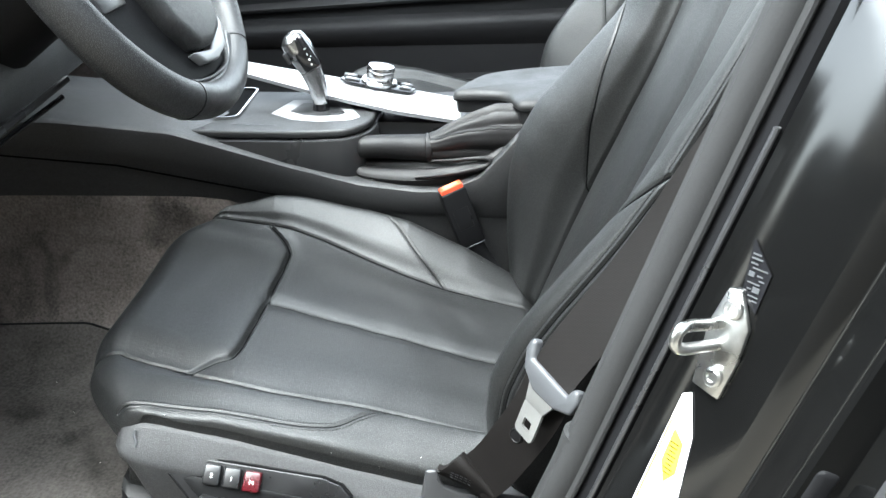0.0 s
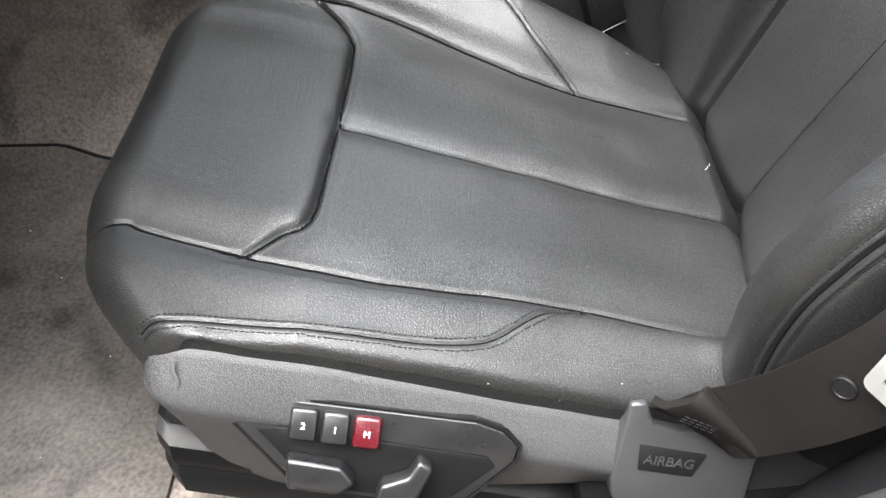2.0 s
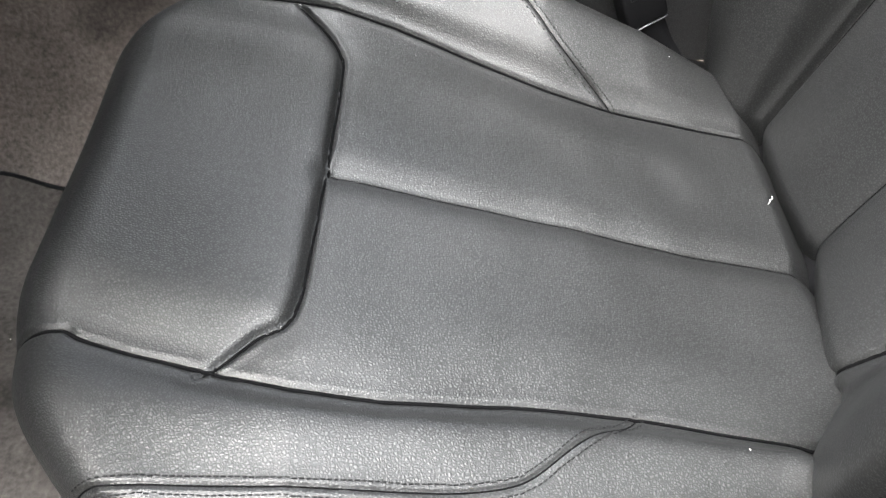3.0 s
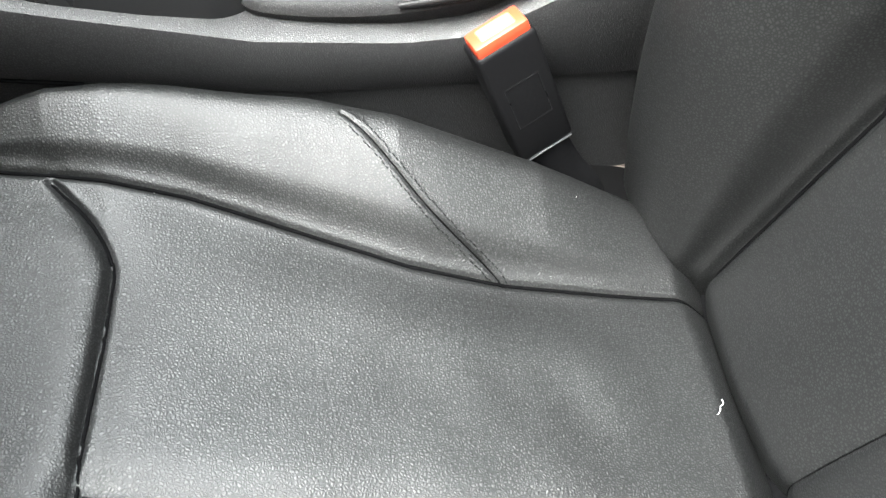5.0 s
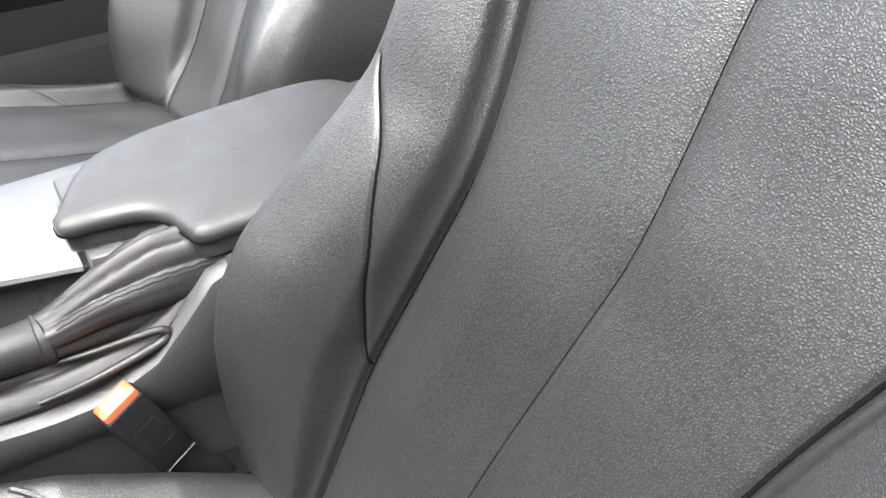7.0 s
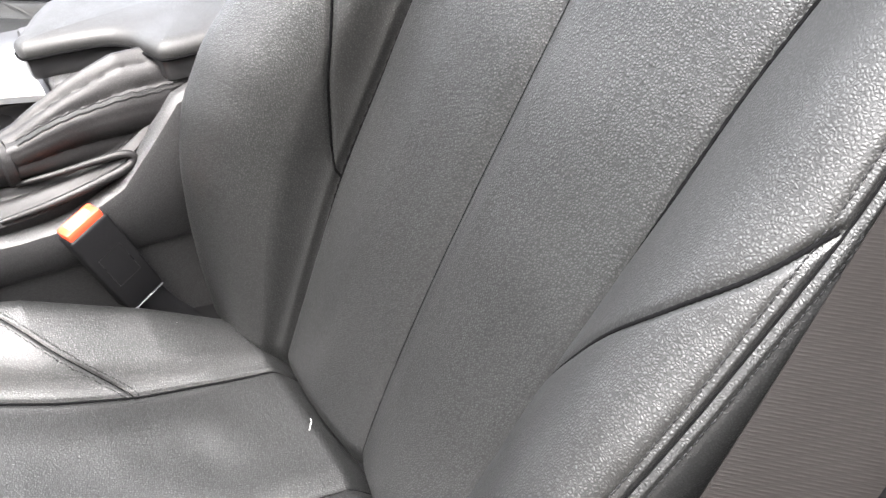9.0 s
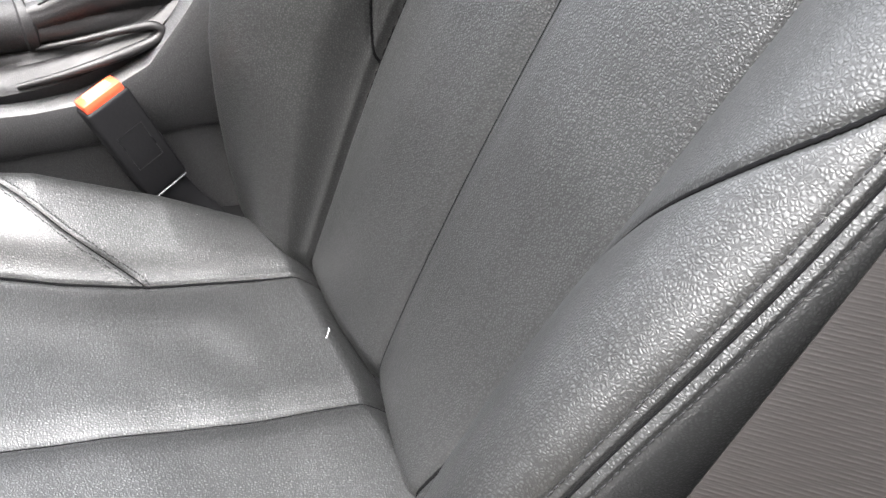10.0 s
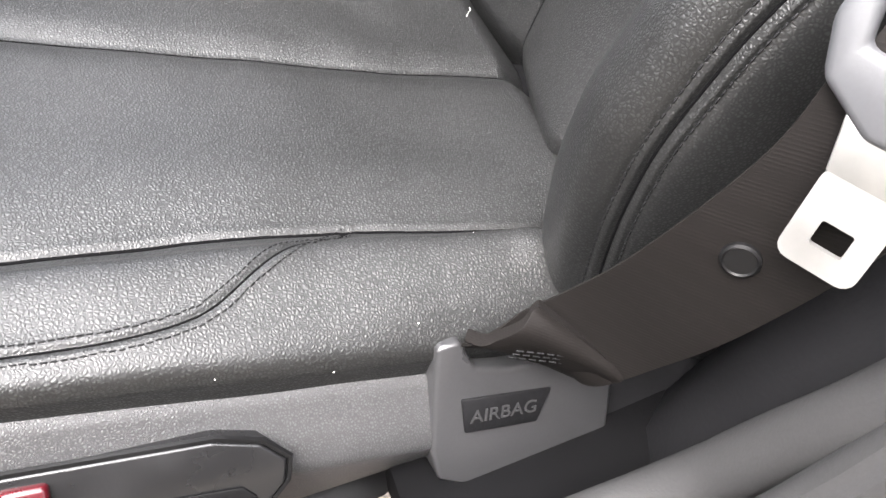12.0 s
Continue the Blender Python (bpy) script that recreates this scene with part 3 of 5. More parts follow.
def build_backrest(seat, place, fine):
    s0, s1 = -0.05, 0.60
    sv = np.arange(s0, s1, fine)
    roll = np.linspace(0, 1, int(0.14 / fine))[1:]
    ss = np.concatenate([sv, s1 + 0.05 * np.sin(roll * math.pi)])
    back = np.concatenate([0 * sv, 0.06 * (1 - np.cos(roll * math.pi))])
    sc = np.minimum(ss, s1)
    yl = np.interp(sc, [-0.05, 0, 0.18, 0.244, 0.355, 0.376, 0.44, 0.55, 0.7], [0.966, 0.963, 0.95, 0.936, 0.914, 0.91, 0.911, 0.925, 0.93])
    yr = np.interp(sc, [-0.05, 0.056, 0.11, 0.19, 0.268, 0.36, 0.42, 0.45, 0.6], [0.738, 0.72, 0.711, 0.699, 0.684, 0.667, 0.651, 0.643, 0.64])
    yc = np.interp(sc, [-0.05, 0.02, 0.09, 0.23, 0.33, 0.40, 0.5, 0.6], [0.834, 0.833, 0.829, 0.810, 0.792, 0.780, 0.781, 0.780])
    hi = np.interp(sc, [-0.05, 0, 0.05, 0.10, 0.15, 0.20, 0.25, 0.3, 0.4, 0.6], [0.005, 0.028, 0.05, 0.069, 0.083, 0.089, 0.083, 0.066, 0.036, 0.025])
    hp = np.interp(sc, [-0.06, -0.02, 0.02, 0.06, 0.10, 0.15, 0.20, 0.27, 0.35, 0.45, 0.6], [0.026, 0.048, 0.066, 0.080, 0.089, 0.089, 0.081, 0.065, 0.051, 0.042, 0.03])
    pip = np.interp(sc, [-0.06, -0.02, 0.02, 0.06, 0.10, 0.15, 0.20, 0.27, 0.35, 0.45, 0.6], [0.620, 0.618, 0.616, 0.613, 0.609, 0.603, 0.595, 0.586, 0.578, 0.573, 0.575])
    crown = np.interp(sc, [-0.06, 0.0, 0.1, 0.2, 0.3, 0.6], [0.006, 0.012, 0.016, 0.012, 0.007, 0.005])
    k = 9
    w = max(2, int(0.03 / fine))
    yl, yr, yc, ry, pip = (np.convolve(np.pad(a, w, mode="edge"), np.ones(2 * w + 1) / (2 * w + 1), "valid") for a in (yl, yr, yc, np.interp(sc, [-0.05, 0.2, 0.25, 0.3, 0.375, 0.43, 0.6], [1.036, 1.036, 1.031, 1.02, 0.998, 0.987, 0.985]), pip))
    hi, hp = (np.convolve(np.pad(a, k, mode="edge"), np.ones(2 * k + 1) / (2 * k + 1), "valid") for a in (hi, hp))
    one = np.ones_like(ss)
    foot = 0.022 * smooth01((0.12 - sc) / 0.14)
    rows = [
        (ry + 0.026, -0.12 * one), (ry + 0.038, -0.06 * one), (ry + 0.036, hi - 0.055), (ry + 0.022, hi - 0.018), (ry, hi), (ry - 0.48 * (ry - yl), 0.84 * hi), (yl + 0.20 * (ry - yl), 0.44 * hi + 0.002), (yl, 0 * one),
        (0.5 * (yl + yc), 0.004 * one), (yc, 0 * one), (0.5 * (yr + yc), 0.005 + 0.35 * foot), (yr, 0.004 + foot),
        (yr - 0.16 * (yr - pip), 0.34 * hp + 0.004), (yr - 0.38 * (yr - pip), 0.78 * hp), (yr - 0.62 * (yr - pip), hp + 0.55 * crown), (yr - 0.85 * (yr - pip), hp + crown), (pip, hp),
        (pip - 0.010, hp - 0.018), (pip - 0.016, hp - 0.06), (pip - 0.01, hp - 0.13), (pip + 0.01, hp - 0.2),
    ]
    steps = max(8, int(0.056 / fine))
    sec = catmull(np.array([np.stack([y, h], 1) for y, h in rows]), steps)
    y, h = sec[..., 0].T, sec[..., 1].T - back[:, None]
    # lower edge of the backrest tucks in under the bolsters
    tuck = smooth01((0.0 - ss) / 0.05)[:, None] * smooth01((h - 0.01) / 0.05)
    h = h - 0.035 * tuck - 0.025 * smooth01((0.012 - ss) / 0.05)[:, None] * (1 - smooth01((h - 0.02) / 0.05))
    pts = BITE[None, None] + ss[:, None, None] * BACK_UP + h[..., None] * BACK_OUT + y[..., None] * np.array((0, 1, 0))
    skin = Skin(pts)
    nv, nu = pts.shape[:2]
    col = lambda c: c * steps
    row = lambda s: (np.asarray(s) - s0) / fine
    allv = np.arange(0, nv, 0.5)
    line = lambda c: skin.at(allv, np.full(len(allv), col(c)))
    amt = np.zeros((nv, nu))
    for c, deep in ((7, 0.0075), (11, 0.0035)):
        d = skin.distance(line(c))
        amt -= deep * np.exp(-(d / 0.0024) ** 2) + 0.0025 * np.exp(-(d / 0.009) ** 2)
    d = skin.distance(line(9))
    amt -= 0.0018 * np.exp(-(d / 0.0026) ** 2) + 0.004 * np.exp(-(d / 0.011) ** 2)
    piping = line(16)
    d = skin.distance(piping)
    amt += -0.0016 * np.exp(-(d / 0.0024) ** 2) + 0.0006 * np.exp(-((d - 0.0032) / 0.0018) ** 2) - 0.0007 * np.exp(-((d - 0.0058) / 0.002) ** 2)
    co = catmull([(0.186, 11.0), (0.202, 11.75), (0.234, 12.5), (0.264, 13.15), (0.30, 14.2), (0.333, 15.3), (0.349, 15.88)], 50)
    ci = catmull([(0.18, 7.0), (0.21, 6.72), (0.25, 6.38), (0.29, 6.0), (0.33, 5.5), (0.37, 4.9), (0.415, 4.0)], 50)
    cross_out, cross_in = skin.at(row(co[:, 0]), co[:, 1] * steps), skin.at(row(ci[:, 0]), ci[:, 1] * steps)
    for j in (cross_out, cross_in):
        d = skin.distance(j)
        amt = np.minimum(amt, -0.0020 * np.exp(-(d / 0.0024) ** 2) - 0.0006 * np.exp(-(d / 0.007) ** 2) + np.maximum(amt, 0))
    g0 = skin.g
    wav = np.array([[noise.noise((p[0] * 16, p[1] * 16, p[2] * 16 + 7.7)) for p in r[::6]] for r in g0[::6]])
    iv, iu = np.minimum(np.arange(nv) // 6, wav.shape[0] - 1), np.minimum(np.arange(nu) // 6, wav.shape[1] - 1)
    big = wav[iv][:, iu]
    for _ in range(3):
        big = (big + np.roll(big, 3, 0) + np.roll(big, -3, 0) + np.roll(big, 3, 1) + np.roll(big, -3, 1)) / 5
    amt += 0.0012 * big
    skin.press(amt)
    line7, line9, line11, piping = line(7), line(9), line(11), line(16)
    cross_out, cross_in = skin.at(row(co[:, 0]), co[:, 1] * steps), skin.at(row(ci[:, 0]), ci[:, 1] * steps)
    skin.g = place(skin.g)
    cols = (np.arange(nu - 1) + 0.5)[None] * np.ones((nv - 1, 1))
    if place.flip:
        skin.g = skin.g[:, ::-1]
        cols = nu - 1 - cols
    rows_s = np.repeat(ss[:-1, None], nu - 1, 1)
    cut_out = np.interp(cols / steps, co[:, 1], co[:, 0])
    cut_in = np.interp(-cols / steps, -ci[:, 1], ci[:, 0])
    lab = np.full((nv - 1, nu - 1), 0)
    lab[cols < col(7)] = 1
    lab[(cols < col(7)) & (rows_s < cut_in)] = 2
    lab[cols > col(11)] = 3
    lab[(cols > col(11)) & (rows_s < cut_out)] = 4
    lab[cols > col(16)] = 5
    skin.panels(lab, [LEATHER, LEATHER, LEATHER, LEATHER_FINE, LEATHER_FINE, LEATHER_FINE], seat, ["backrest_panel", "inner_upper_bolster", "inner_lower_bolster", "outer_upper_bolster", "outer_lower_bolster", "backrest_side"])
    for c, lift in ((line7, 0.0006), (line11, 0.0003)):
        skin.cord("seam_shade_cord", place(c[: int(2 * row(0.6))]), GAP_BLACK, seat, 0.0015, lift)
    skin.cord("crease_dark_line", place(line9[: int(2 * row(0.6))]), GAP_BLACK, seat, 0.0005, 0.0001)
    for c in (cross_out, cross_in):
        skin.cord("seam_shade_cord", place(c), GAP_BLACK, seat, 0.0010, 0.0003)
    skin.cord("piping_shade_cord", place(piping[: int(2 * row(0.55))]), GAP_BLACK, seat, 0.0006)
    pp = place(piping[: int(row(0.55)) * 2])
    for o in (0.0058, -0.0055):
        skin.stitches("stitching", pp, o, THREAD, seat, 0.0036, 0.0005, 0.0001)
    return skin


def placement(flip, dx=0.0, mid=1.205, recline=0.0, dz=0.0):
    """Where a seat's points go: slid back by dx, mirrored, its backrest leaned back by recline degrees."""
    def place(p):
        p = np.array(p, float)
        if recline:
            c, s = math.cos(radians(recline)), math.sin(radians(recline))
            x, z = p[..., 0] - 0.118, p[..., 2] - 0.65
            p[..., 0], p[..., 2] = 0.118 + x * c + z * s, 0.65 - x * s + z * c
        p[..., 0] += dx
        p[..., 2] += dz
        if flip:
            p[..., 1] = 2 * mid - p[..., 1]
        return p
    place.flip = flip
    return place


def build_seat_base(seat, place, leaned=None):
    """Plastic carrier under the cushion and shell behind the backrest."""
    back = []
    for s in np.linspace(-0.06, 0.63, 14):
        c = BITE + s * BACK_UP - 0.06 * BACK_OUT
        w = 0.225 - 0.03 * max(0, s - 0.4) / 0.2
        ring = [c + np.array((0, 0.82, 0)) + np.array((0, w * math.copysign(abs(math.cos(a)) ** 0.5, math.cos(a)), 0)) - BACK_OUT * (0.045 * math.copysign(abs(math.sin(a)) ** 0.6, math.sin(a))) for a in np.linspace(0, 2 * math.pi, 24, endpoint=False)]
        back.append((leaned or place)(np.array(ring)))
    part("backrest_shell", loft([[tuple(p) for p in r] for r in back]), DARK, seat)
    # carrier reaches past the cushion so its black hides the lit carpet
    rows = []
    for x, z0, z1 in ((0.13, 0.585, 0.62), (0.0, 0.585, 0.64), (-0.2, 0.585, 0.69), (-0.27, 0.60, 0.70), (-0.285, 0.62, 0.69)):
        rows.append([tuple(p) for p in place(np.array([(x, 0.64, z0), (x, 1.09, z0), (x, 1.09, z1), (x, 0.64, z1)]))])
    part("seat_carrier", loft(rows), DARK, seat, smooth=False)


def build_gap_filler(seat, place):
    """Near-black filler added along the seat's console side, in place of the gap's shade."""
    rows = []
    for x in np.linspace(-0.29, 0.17, 16):
        top = float(seat_height(x)) - 0.014
        rows.append([tuple(p) for p in place(np.array([(x, 1.045, 0.585), (x, 1.092, 0.585), (x, 1.092, top - 0.012), (x, 1.086, top), (x, 1.045, top)]))])
    part("gap_shade_filler", loft(rows), RECESS, seat)


driver_seat = thing("driver_seat", "black grained leather driver's seat with sewn seams on a plastic base", "car seat", (-0.1, 0.84, 0.57), "front seats")
FINE = 0.0015
here = placement(False)
cushion_skin = build_cushion(driver_seat, here, FINE)
back_skin = build_backrest(driver_seat, here, FINE)
build_seat_base(driver_seat, here)
build_gap_filler(driver_seat, here)

passenger_seat = thing("passenger_seat", "black leather passenger seat set further back beside the console", "car seat", (0.02, 1.57, 0.57), "front seats")
there, leaned = placement(True, 0.13, dz=0.02), placement(True, 0.13, recline=9, dz=0.02)
build_cushion(passenger_seat, there, 0.004)
build_backrest(passenger_seat, leaned, 0.004)
build_seat_base(passenger_seat, there, leaned)


# ---- car shell ----
GROUND, FLOOR = 0.33, 0.565
bm = bmesh.new()
bmesh.ops.create_grid(bm, x_segments=8, y_segments=8, size=400)
tagged(part("ground", bm, ASPHALT, None, m=Matrix.Translation((0, 0, GROUND))), "worn pale asphalt ground round the parked car", "ground", kind="structure")

# floor pan with the tunnel's carpeted flank and the sill
prof = catmull([(0.50, 0.60), (0.545, 0.595), (0.60, 0.568), (0.75, 0.563), (0.93, 0.565), (0.99, 0.585), (1.045, 0.64), (1.075, 0.71), (1.09, 0.775), (1.12, 0.785), (1.29, 0.785), (1.32, 0.775), (1.335, 0.71), (1.365, 0.64), (1.42, 0.585), (1.48, 0.565), (1.85, 0.565), (1.92, 0.62)], 5)
rows = []
for x in np.linspace(-1.15, 1.75, 60):
    rise = 0.45 * smooth01((-0.72 - x) / 0.4)
    shift = float(np.interp(x, [-0.65, -0.33, -0.15, 0.0], [-0.016, -0.012, 0.01, 0.035]))
    rows.append([(x, p[0] + shift * float(smooth01((p[0] - 0.93) / 0.08)) * (p[0] < 1.2), p[1] + rise) for p in prof])
bm = loft(rows, closed=False)
floor = tagged(part("floor", bm, CARPET), "dark brown-black carpet on the car floor and tunnel", "carpet", kind="structure")


def headliner():
    """Unseen roof lining, drawn down to the windscreen; low front and assumed sunroof hole shape the light."""
    bm = bmesh.new()
    for x0, x1, y0, y1 in ((-0.66, -0.46, 0.53, 1.88), (0.20, 1.70, 0.53, 1.88), (-0.46, 0.20, 0.53, 0.62), (-0.46, 0.20, 1.45, 1.88)):
        rows = []
        for x in np.linspace(x0, x1, 10):
            z = 1.66 - 0.05 * ((x - 0.4) / 1.1) ** 2 - 0.14 * float(smooth01((-0.30 - x) / 0.40))
            top = [(x, y, z - 0.10 * abs((y - 1.205) / 0.68) ** 3) for y in np.linspace(y0, y1, 13)]
            rows.append(top + [(p[0], p[1], p[2] + 0.05) for p in top[::-1]])
        piece = loft(rows)
        me = bpy.data.meshes.new("piece")
        piece.to_mesh(me)
        piece.free()
        bm.from_mesh(me)
        bpy.data.meshes.remove(me)
    return bm


tagged(part("ceiling", headliner(), HEADLINER), "unseen dark anthracite cloth headliner, its opening shaped to let light in", "headliner", kind="structure")

# firewall and dashboard mass in front of the driver
rows = []
for y in np.linspace(0.48, 1.93, 26):
    rows.append([(-0.62, y, 1.02), (-0.55, y, 1.06), (-0.52, y, 1.16), (-0.56, y, 1.25), (-0.75, y, 1.30), (-1.25, y, 1.22), (-1.25, y, 0.55), (-1.1, y, 0.60), (-0.95, y, 0.80)])
dash = thing("dashboard", "dark dashboard above the driver's footwell", "dashboard", (-0.9, 1.2, 0.565))
part("dash_body", loft(rows), DARK, dash)
# driver's knee panel
rows = []
for y in np.linspace(0.50, 1.06, 16):
    bulge = 0.02 * math.sin((y - 0.5) / 0.56 * math.pi)
    rows.append([(-0.62, y, 0.985), (-0.50 + bulge, y, 0.975), (-0.455 + bulge, y, 0.985), (-0.44 + bulge, y, 1.02), (-0.455 + bulge, y, 1.09), (-0.50, y, 1.14), (-0.62, y, 1.14)])
part("knee_panel", loft(rows), PLASTIC, dash)
part("knee_trim", tube(catmull([(-0.46, 0.62, 0.966), (-0.44, 0.74, 0.972), (-0.425, 0.82, 0.985), (-0.40, 0.88, 1.005)], 8), 0.004, 8), PLASTIC_SMOOTH, dash)
part("knee_trim", tube(catmull([(-0.475, 0.62, 0.95), (-0.455, 0.74, 0.955), (-0.44, 0.82, 0.965), (-0.41, 0.88, 0.985)], 8), 0.003, 8), GLOSS, dash)
part("switch_bezel", rbox(0.02, 0.10, 0.012, 0.004), CHROME, dash, "satin chrome strip", m=frame_m((-0.45, 0.70, 1.035), (1, 0, 0), (0.2, 1, 0.15)))

# passenger's door: panel, two sculpted ledges, pocket
door = thing("passenger_door", "black passenger door panel with sculpted armrest ledges, closed", "car door", (0.0, 1.95, 0.5))


def strip(pts_at, xs):
    return loft([[(x, y, z) for y, z in pts_at(x)] for x in xs], closed=True)


part("door_panel", strip(lambda x: [(1.945, 0.50), (1.93, 0.62), (1.925, 0.76), (1.935, 0.90), (1.93, 1.00), (1.95, 1.05), (2.02, 1.05), (2.02, 0.50)], np.linspace(-0.75, 0.50, 20)), DOOR_PLASTIC, door)
part("armrest_ledge", strip(lambda x: [(1.94, 0.775 - 0.03 * float(smooth01((x + 0.5) / 0.9))), (1.917, 0.79), (1.905, 0.812), (1.903, 0.828 + 0.012 * x), (1.908, 0.838 + 0.012 * x), (1.94, 0.856)], np.linspace(-0.6, 0.38, 24)), DOOR_PLASTIC, door)
part("door_trim_strip", strip(lambda x: [(1.938, 0.872 + 0.03 * x), (1.918, 0.882 + 0.03 * x), (1.916, 0.888 + 0.03 * x), (1.938, 0.902 + 0.03 * x)], np.linspace(-0.6, 0.42, 24)), DOOR_PLASTIC, door)
part("door_pocket", strip(lambda x: [(1.94, 0.60), (1.90, 0.61), (1.895, 0.66), (1.905, 0.70), (1.94, 0.715)], np.linspace(-0.5, 0.3, 16)), DOOR_PLASTIC, door)
# closing panels, all plain
tagged(part("wall_passenger_front", rbox(0.62, 0.06, 0.86, 0.02), DARK, None, m=Matrix.Translation((-1.02, 1.965, 0.86))), "dark trim panel beside the passenger footwell", "panel", kind="structure")
tagged(part("wall_driver_front", rbox(0.5, 0.06, 0.86, 0.02), DARK, None, m=Matrix.Translation((-1.16, 0.45, 0.86))), "dark trim panel beside the driver footwell", "panel", kind="structure")
bm = rbox(0.05, 1.46, 0.72, 0.01)
tagged(part("wall_rear", bm, DARK, None, m=Matrix.Translation((1.72, 1.205, 0.90))), "dark trim panel that closes the cabin behind", "panel", kind="structure")
bm = rbox(0.12, 0.06, 1.1, 0.02)
tagged(part("pillar_passenger", bm, DARK, None, m=Matrix.Translation((0.52, 1.93, 1.1)) @ pose(0, 0, 0, 0, 8, 0)), "dark trimmed pillar behind the passenger door", "pillar", kind="structure")
bm = rbox(1.05, 0.06, 0.75, 0.02)
tagged(part("wall_passenger_rear", bm, DARK, None, m=Matrix.Translation((1.14, 1.965, 0.86))), "dark rear door panel on the passenger side", "panel", kind="structure")

# unseen windows round the rear of the cabin, given dark glass to keep light out
for name, size, at in (("window_rear_passenger", (1.1, 0.008, 0.40), (1.14, 1.935, 1.40)), ("window_back", (0.008, 1.4, 0.42), (1.71, 1.205, 1.44))):
    tagged(part(name, rbox(*size, 0.002), TINTED, None, m=pose(*at)), "unseen cabin window, its dark glass added to block light", "window", kind="structure")

# driver's sill
rows = []
for x in np.linspace(-1.1, 0.16, 20):
    rows.append([(x, 0.335, 0.40), (x, 0.335, 0.53), (x, 0.36, 0.565), (x, 0.44, 0.575), (x, 0.47, 0.60), (x, 0.50, 0.605), (x, 0.53, 0.598), (x, 0.55, 0.57), (x, 0.55, 0.40)])
tagged(part("sill", loft(rows), RECESS), "black door sill of the car with dark trim", "sill", kind="structure")


# B-pillar, leaning back with height
def lean(x, y, z):
    return (x + 0.33 * (z - 0.95), y, z)


pillar = thing("b_pillar", "black painted door pillar with a rubber seal", "pillar", (0.2, 0.42, 0.56), kind="structure")
zz = np.linspace(0.56, 1.62, 36)


def pillar_strip(profile, z0=0.56, z1=1.62):
    rows = []
    for z in zz[(zz >= z0 - 0.001) & (zz <= z1 + 0.001)]:
        flare = 0.05 * float(smooth01((0.80 - z) / 0.25))
        inn = 0.12 * float(smooth01((z - 1.15) / 0.5))
        rows.append([lean(x - 0.3 * flare, y + flare * 0.5 + inn, z) for x, y in profile])
    return loft(rows)


part("pillar_trim", pillar_strip([(0.235, 0.575), (0.215, 0.56), (0.205, 0.535), (0.2, 0.512), (0.21, 0.505), (0.27, 0.505), (0.27, 0.575)]), DARK, pillar, "black inner trim")
part("door_seal", pillar_strip([(0.146 + 0.0135 * (1 - math.cos(a)) + (0.002 if k % 5 == 0 else 0), 0.487 + 0.012 * math.sin(a)) for k, a in enumerate(np.linspace(0, 2 * math.pi, 20, endpoint=False))]), RUBBER, pillar, "grey flocked rubber seal")
part("seal_ridge", pillar_strip([(0.166 + 0.004 * math.cos(a), 0.476 + 0.0045 * math.sin(a)) for a in np.linspace(0, 2 * math.pi, 10, endpoint=False)]), RUBBER, pillar)
part("jamb_inner", pillar_strip([(0.170, 0.494), (0.172, 0.474), (0.174, 0.462), (0.24, 0.462), (0.24, 0.494)]), DARK, pillar)
part("seal_lip", pillar_strip([(0.1735 + 0.0022 * math.cos(a), 0.4605 + 0.0022 * math.sin(a)) for a in np.linspace(0, 2 * math.pi, 8, endpoint=False)], 0.6, 1.08), PLASTIC_SMOOTH, pillar)
part("jamb", pillar_strip([(0.176, 0.456), (0.179, 0.449), (0.2165, 0.4015), (0.222, 0.397), (0.231, 0.395), (0.2345, 0.389), (0.236, 0.372), (0.2405, 0.366), (0.29, 0.362), (0.29, 0.456)]), PAINT, pillar)
part("jamb_flange", pillar_strip([(0.2305, 0.3975), (0.2328, 0.394), (0.236, 0.3935), (0.236, 0.398)]), PLASTIC_SMOOTH, pillar)

seal_path = catmull([(0.118, 0.490, 0.83), (0.111, 0.493, 0.80), (0.098, 0.505, 0.75), (0.086, 0.520, 0.70), (0.068, 0.531, 0.66), (0.03, 0.538, 0.635), (-0.06, 0.54, 0.625), (-0.30, 0.54, 0.622), (-1.0, 0.54, 0.622)], 8)
part("sill_seal", tube(seal_path, 0.0135, 14), RUBBER, pillar, "grey flocked rubber seal along the sill")

# unseen plain wall, added to keep low sky light off the car's open side
tagged(part("sky_screen_wall", rbox(8.6, 0.25, 3.1, 0.01), RENDERED_WALL, None, m=pose(-2.6, -1.45, GROUND + 1.55)), "unseen beige wall, added to screen the car's open side from the sky", "wall", kind="structure")
# driver's door, swung open in front of the opening
open_door = thing("driver_door", "open driver's door with a plain black inner panel", "car door", (-0.98, 0.36, 0.45))
dm = frame_m((-0.98, 0.36, 0.0), (-0.50, -0.87, 0), (0.87, -0.50, 0))
part("door_panel", slab(rounded(1.0, 0.80, 0.08, 5, 0.5, 0.0), -0.05, 0.05, 0.02, 3), DOOR_PLASTIC, open_door, m=dm @ Matrix.Translation((0, 0, 0.85)) @ pose(0, 0, 0, 90, 0, 0))
part("armrest", rbox(0.6, 0.06, 0.08, 0.025, 4), DOOR_PLASTIC, open_door, m=dm @ Matrix.Translation((0.5, 0.07, 0.86)))

# closed rear door on the driver's side
rear_door = thing("rear_door", "closed glossy black rear door of the car", "car door", (0.7, 0.33, 0.45))
rows = []
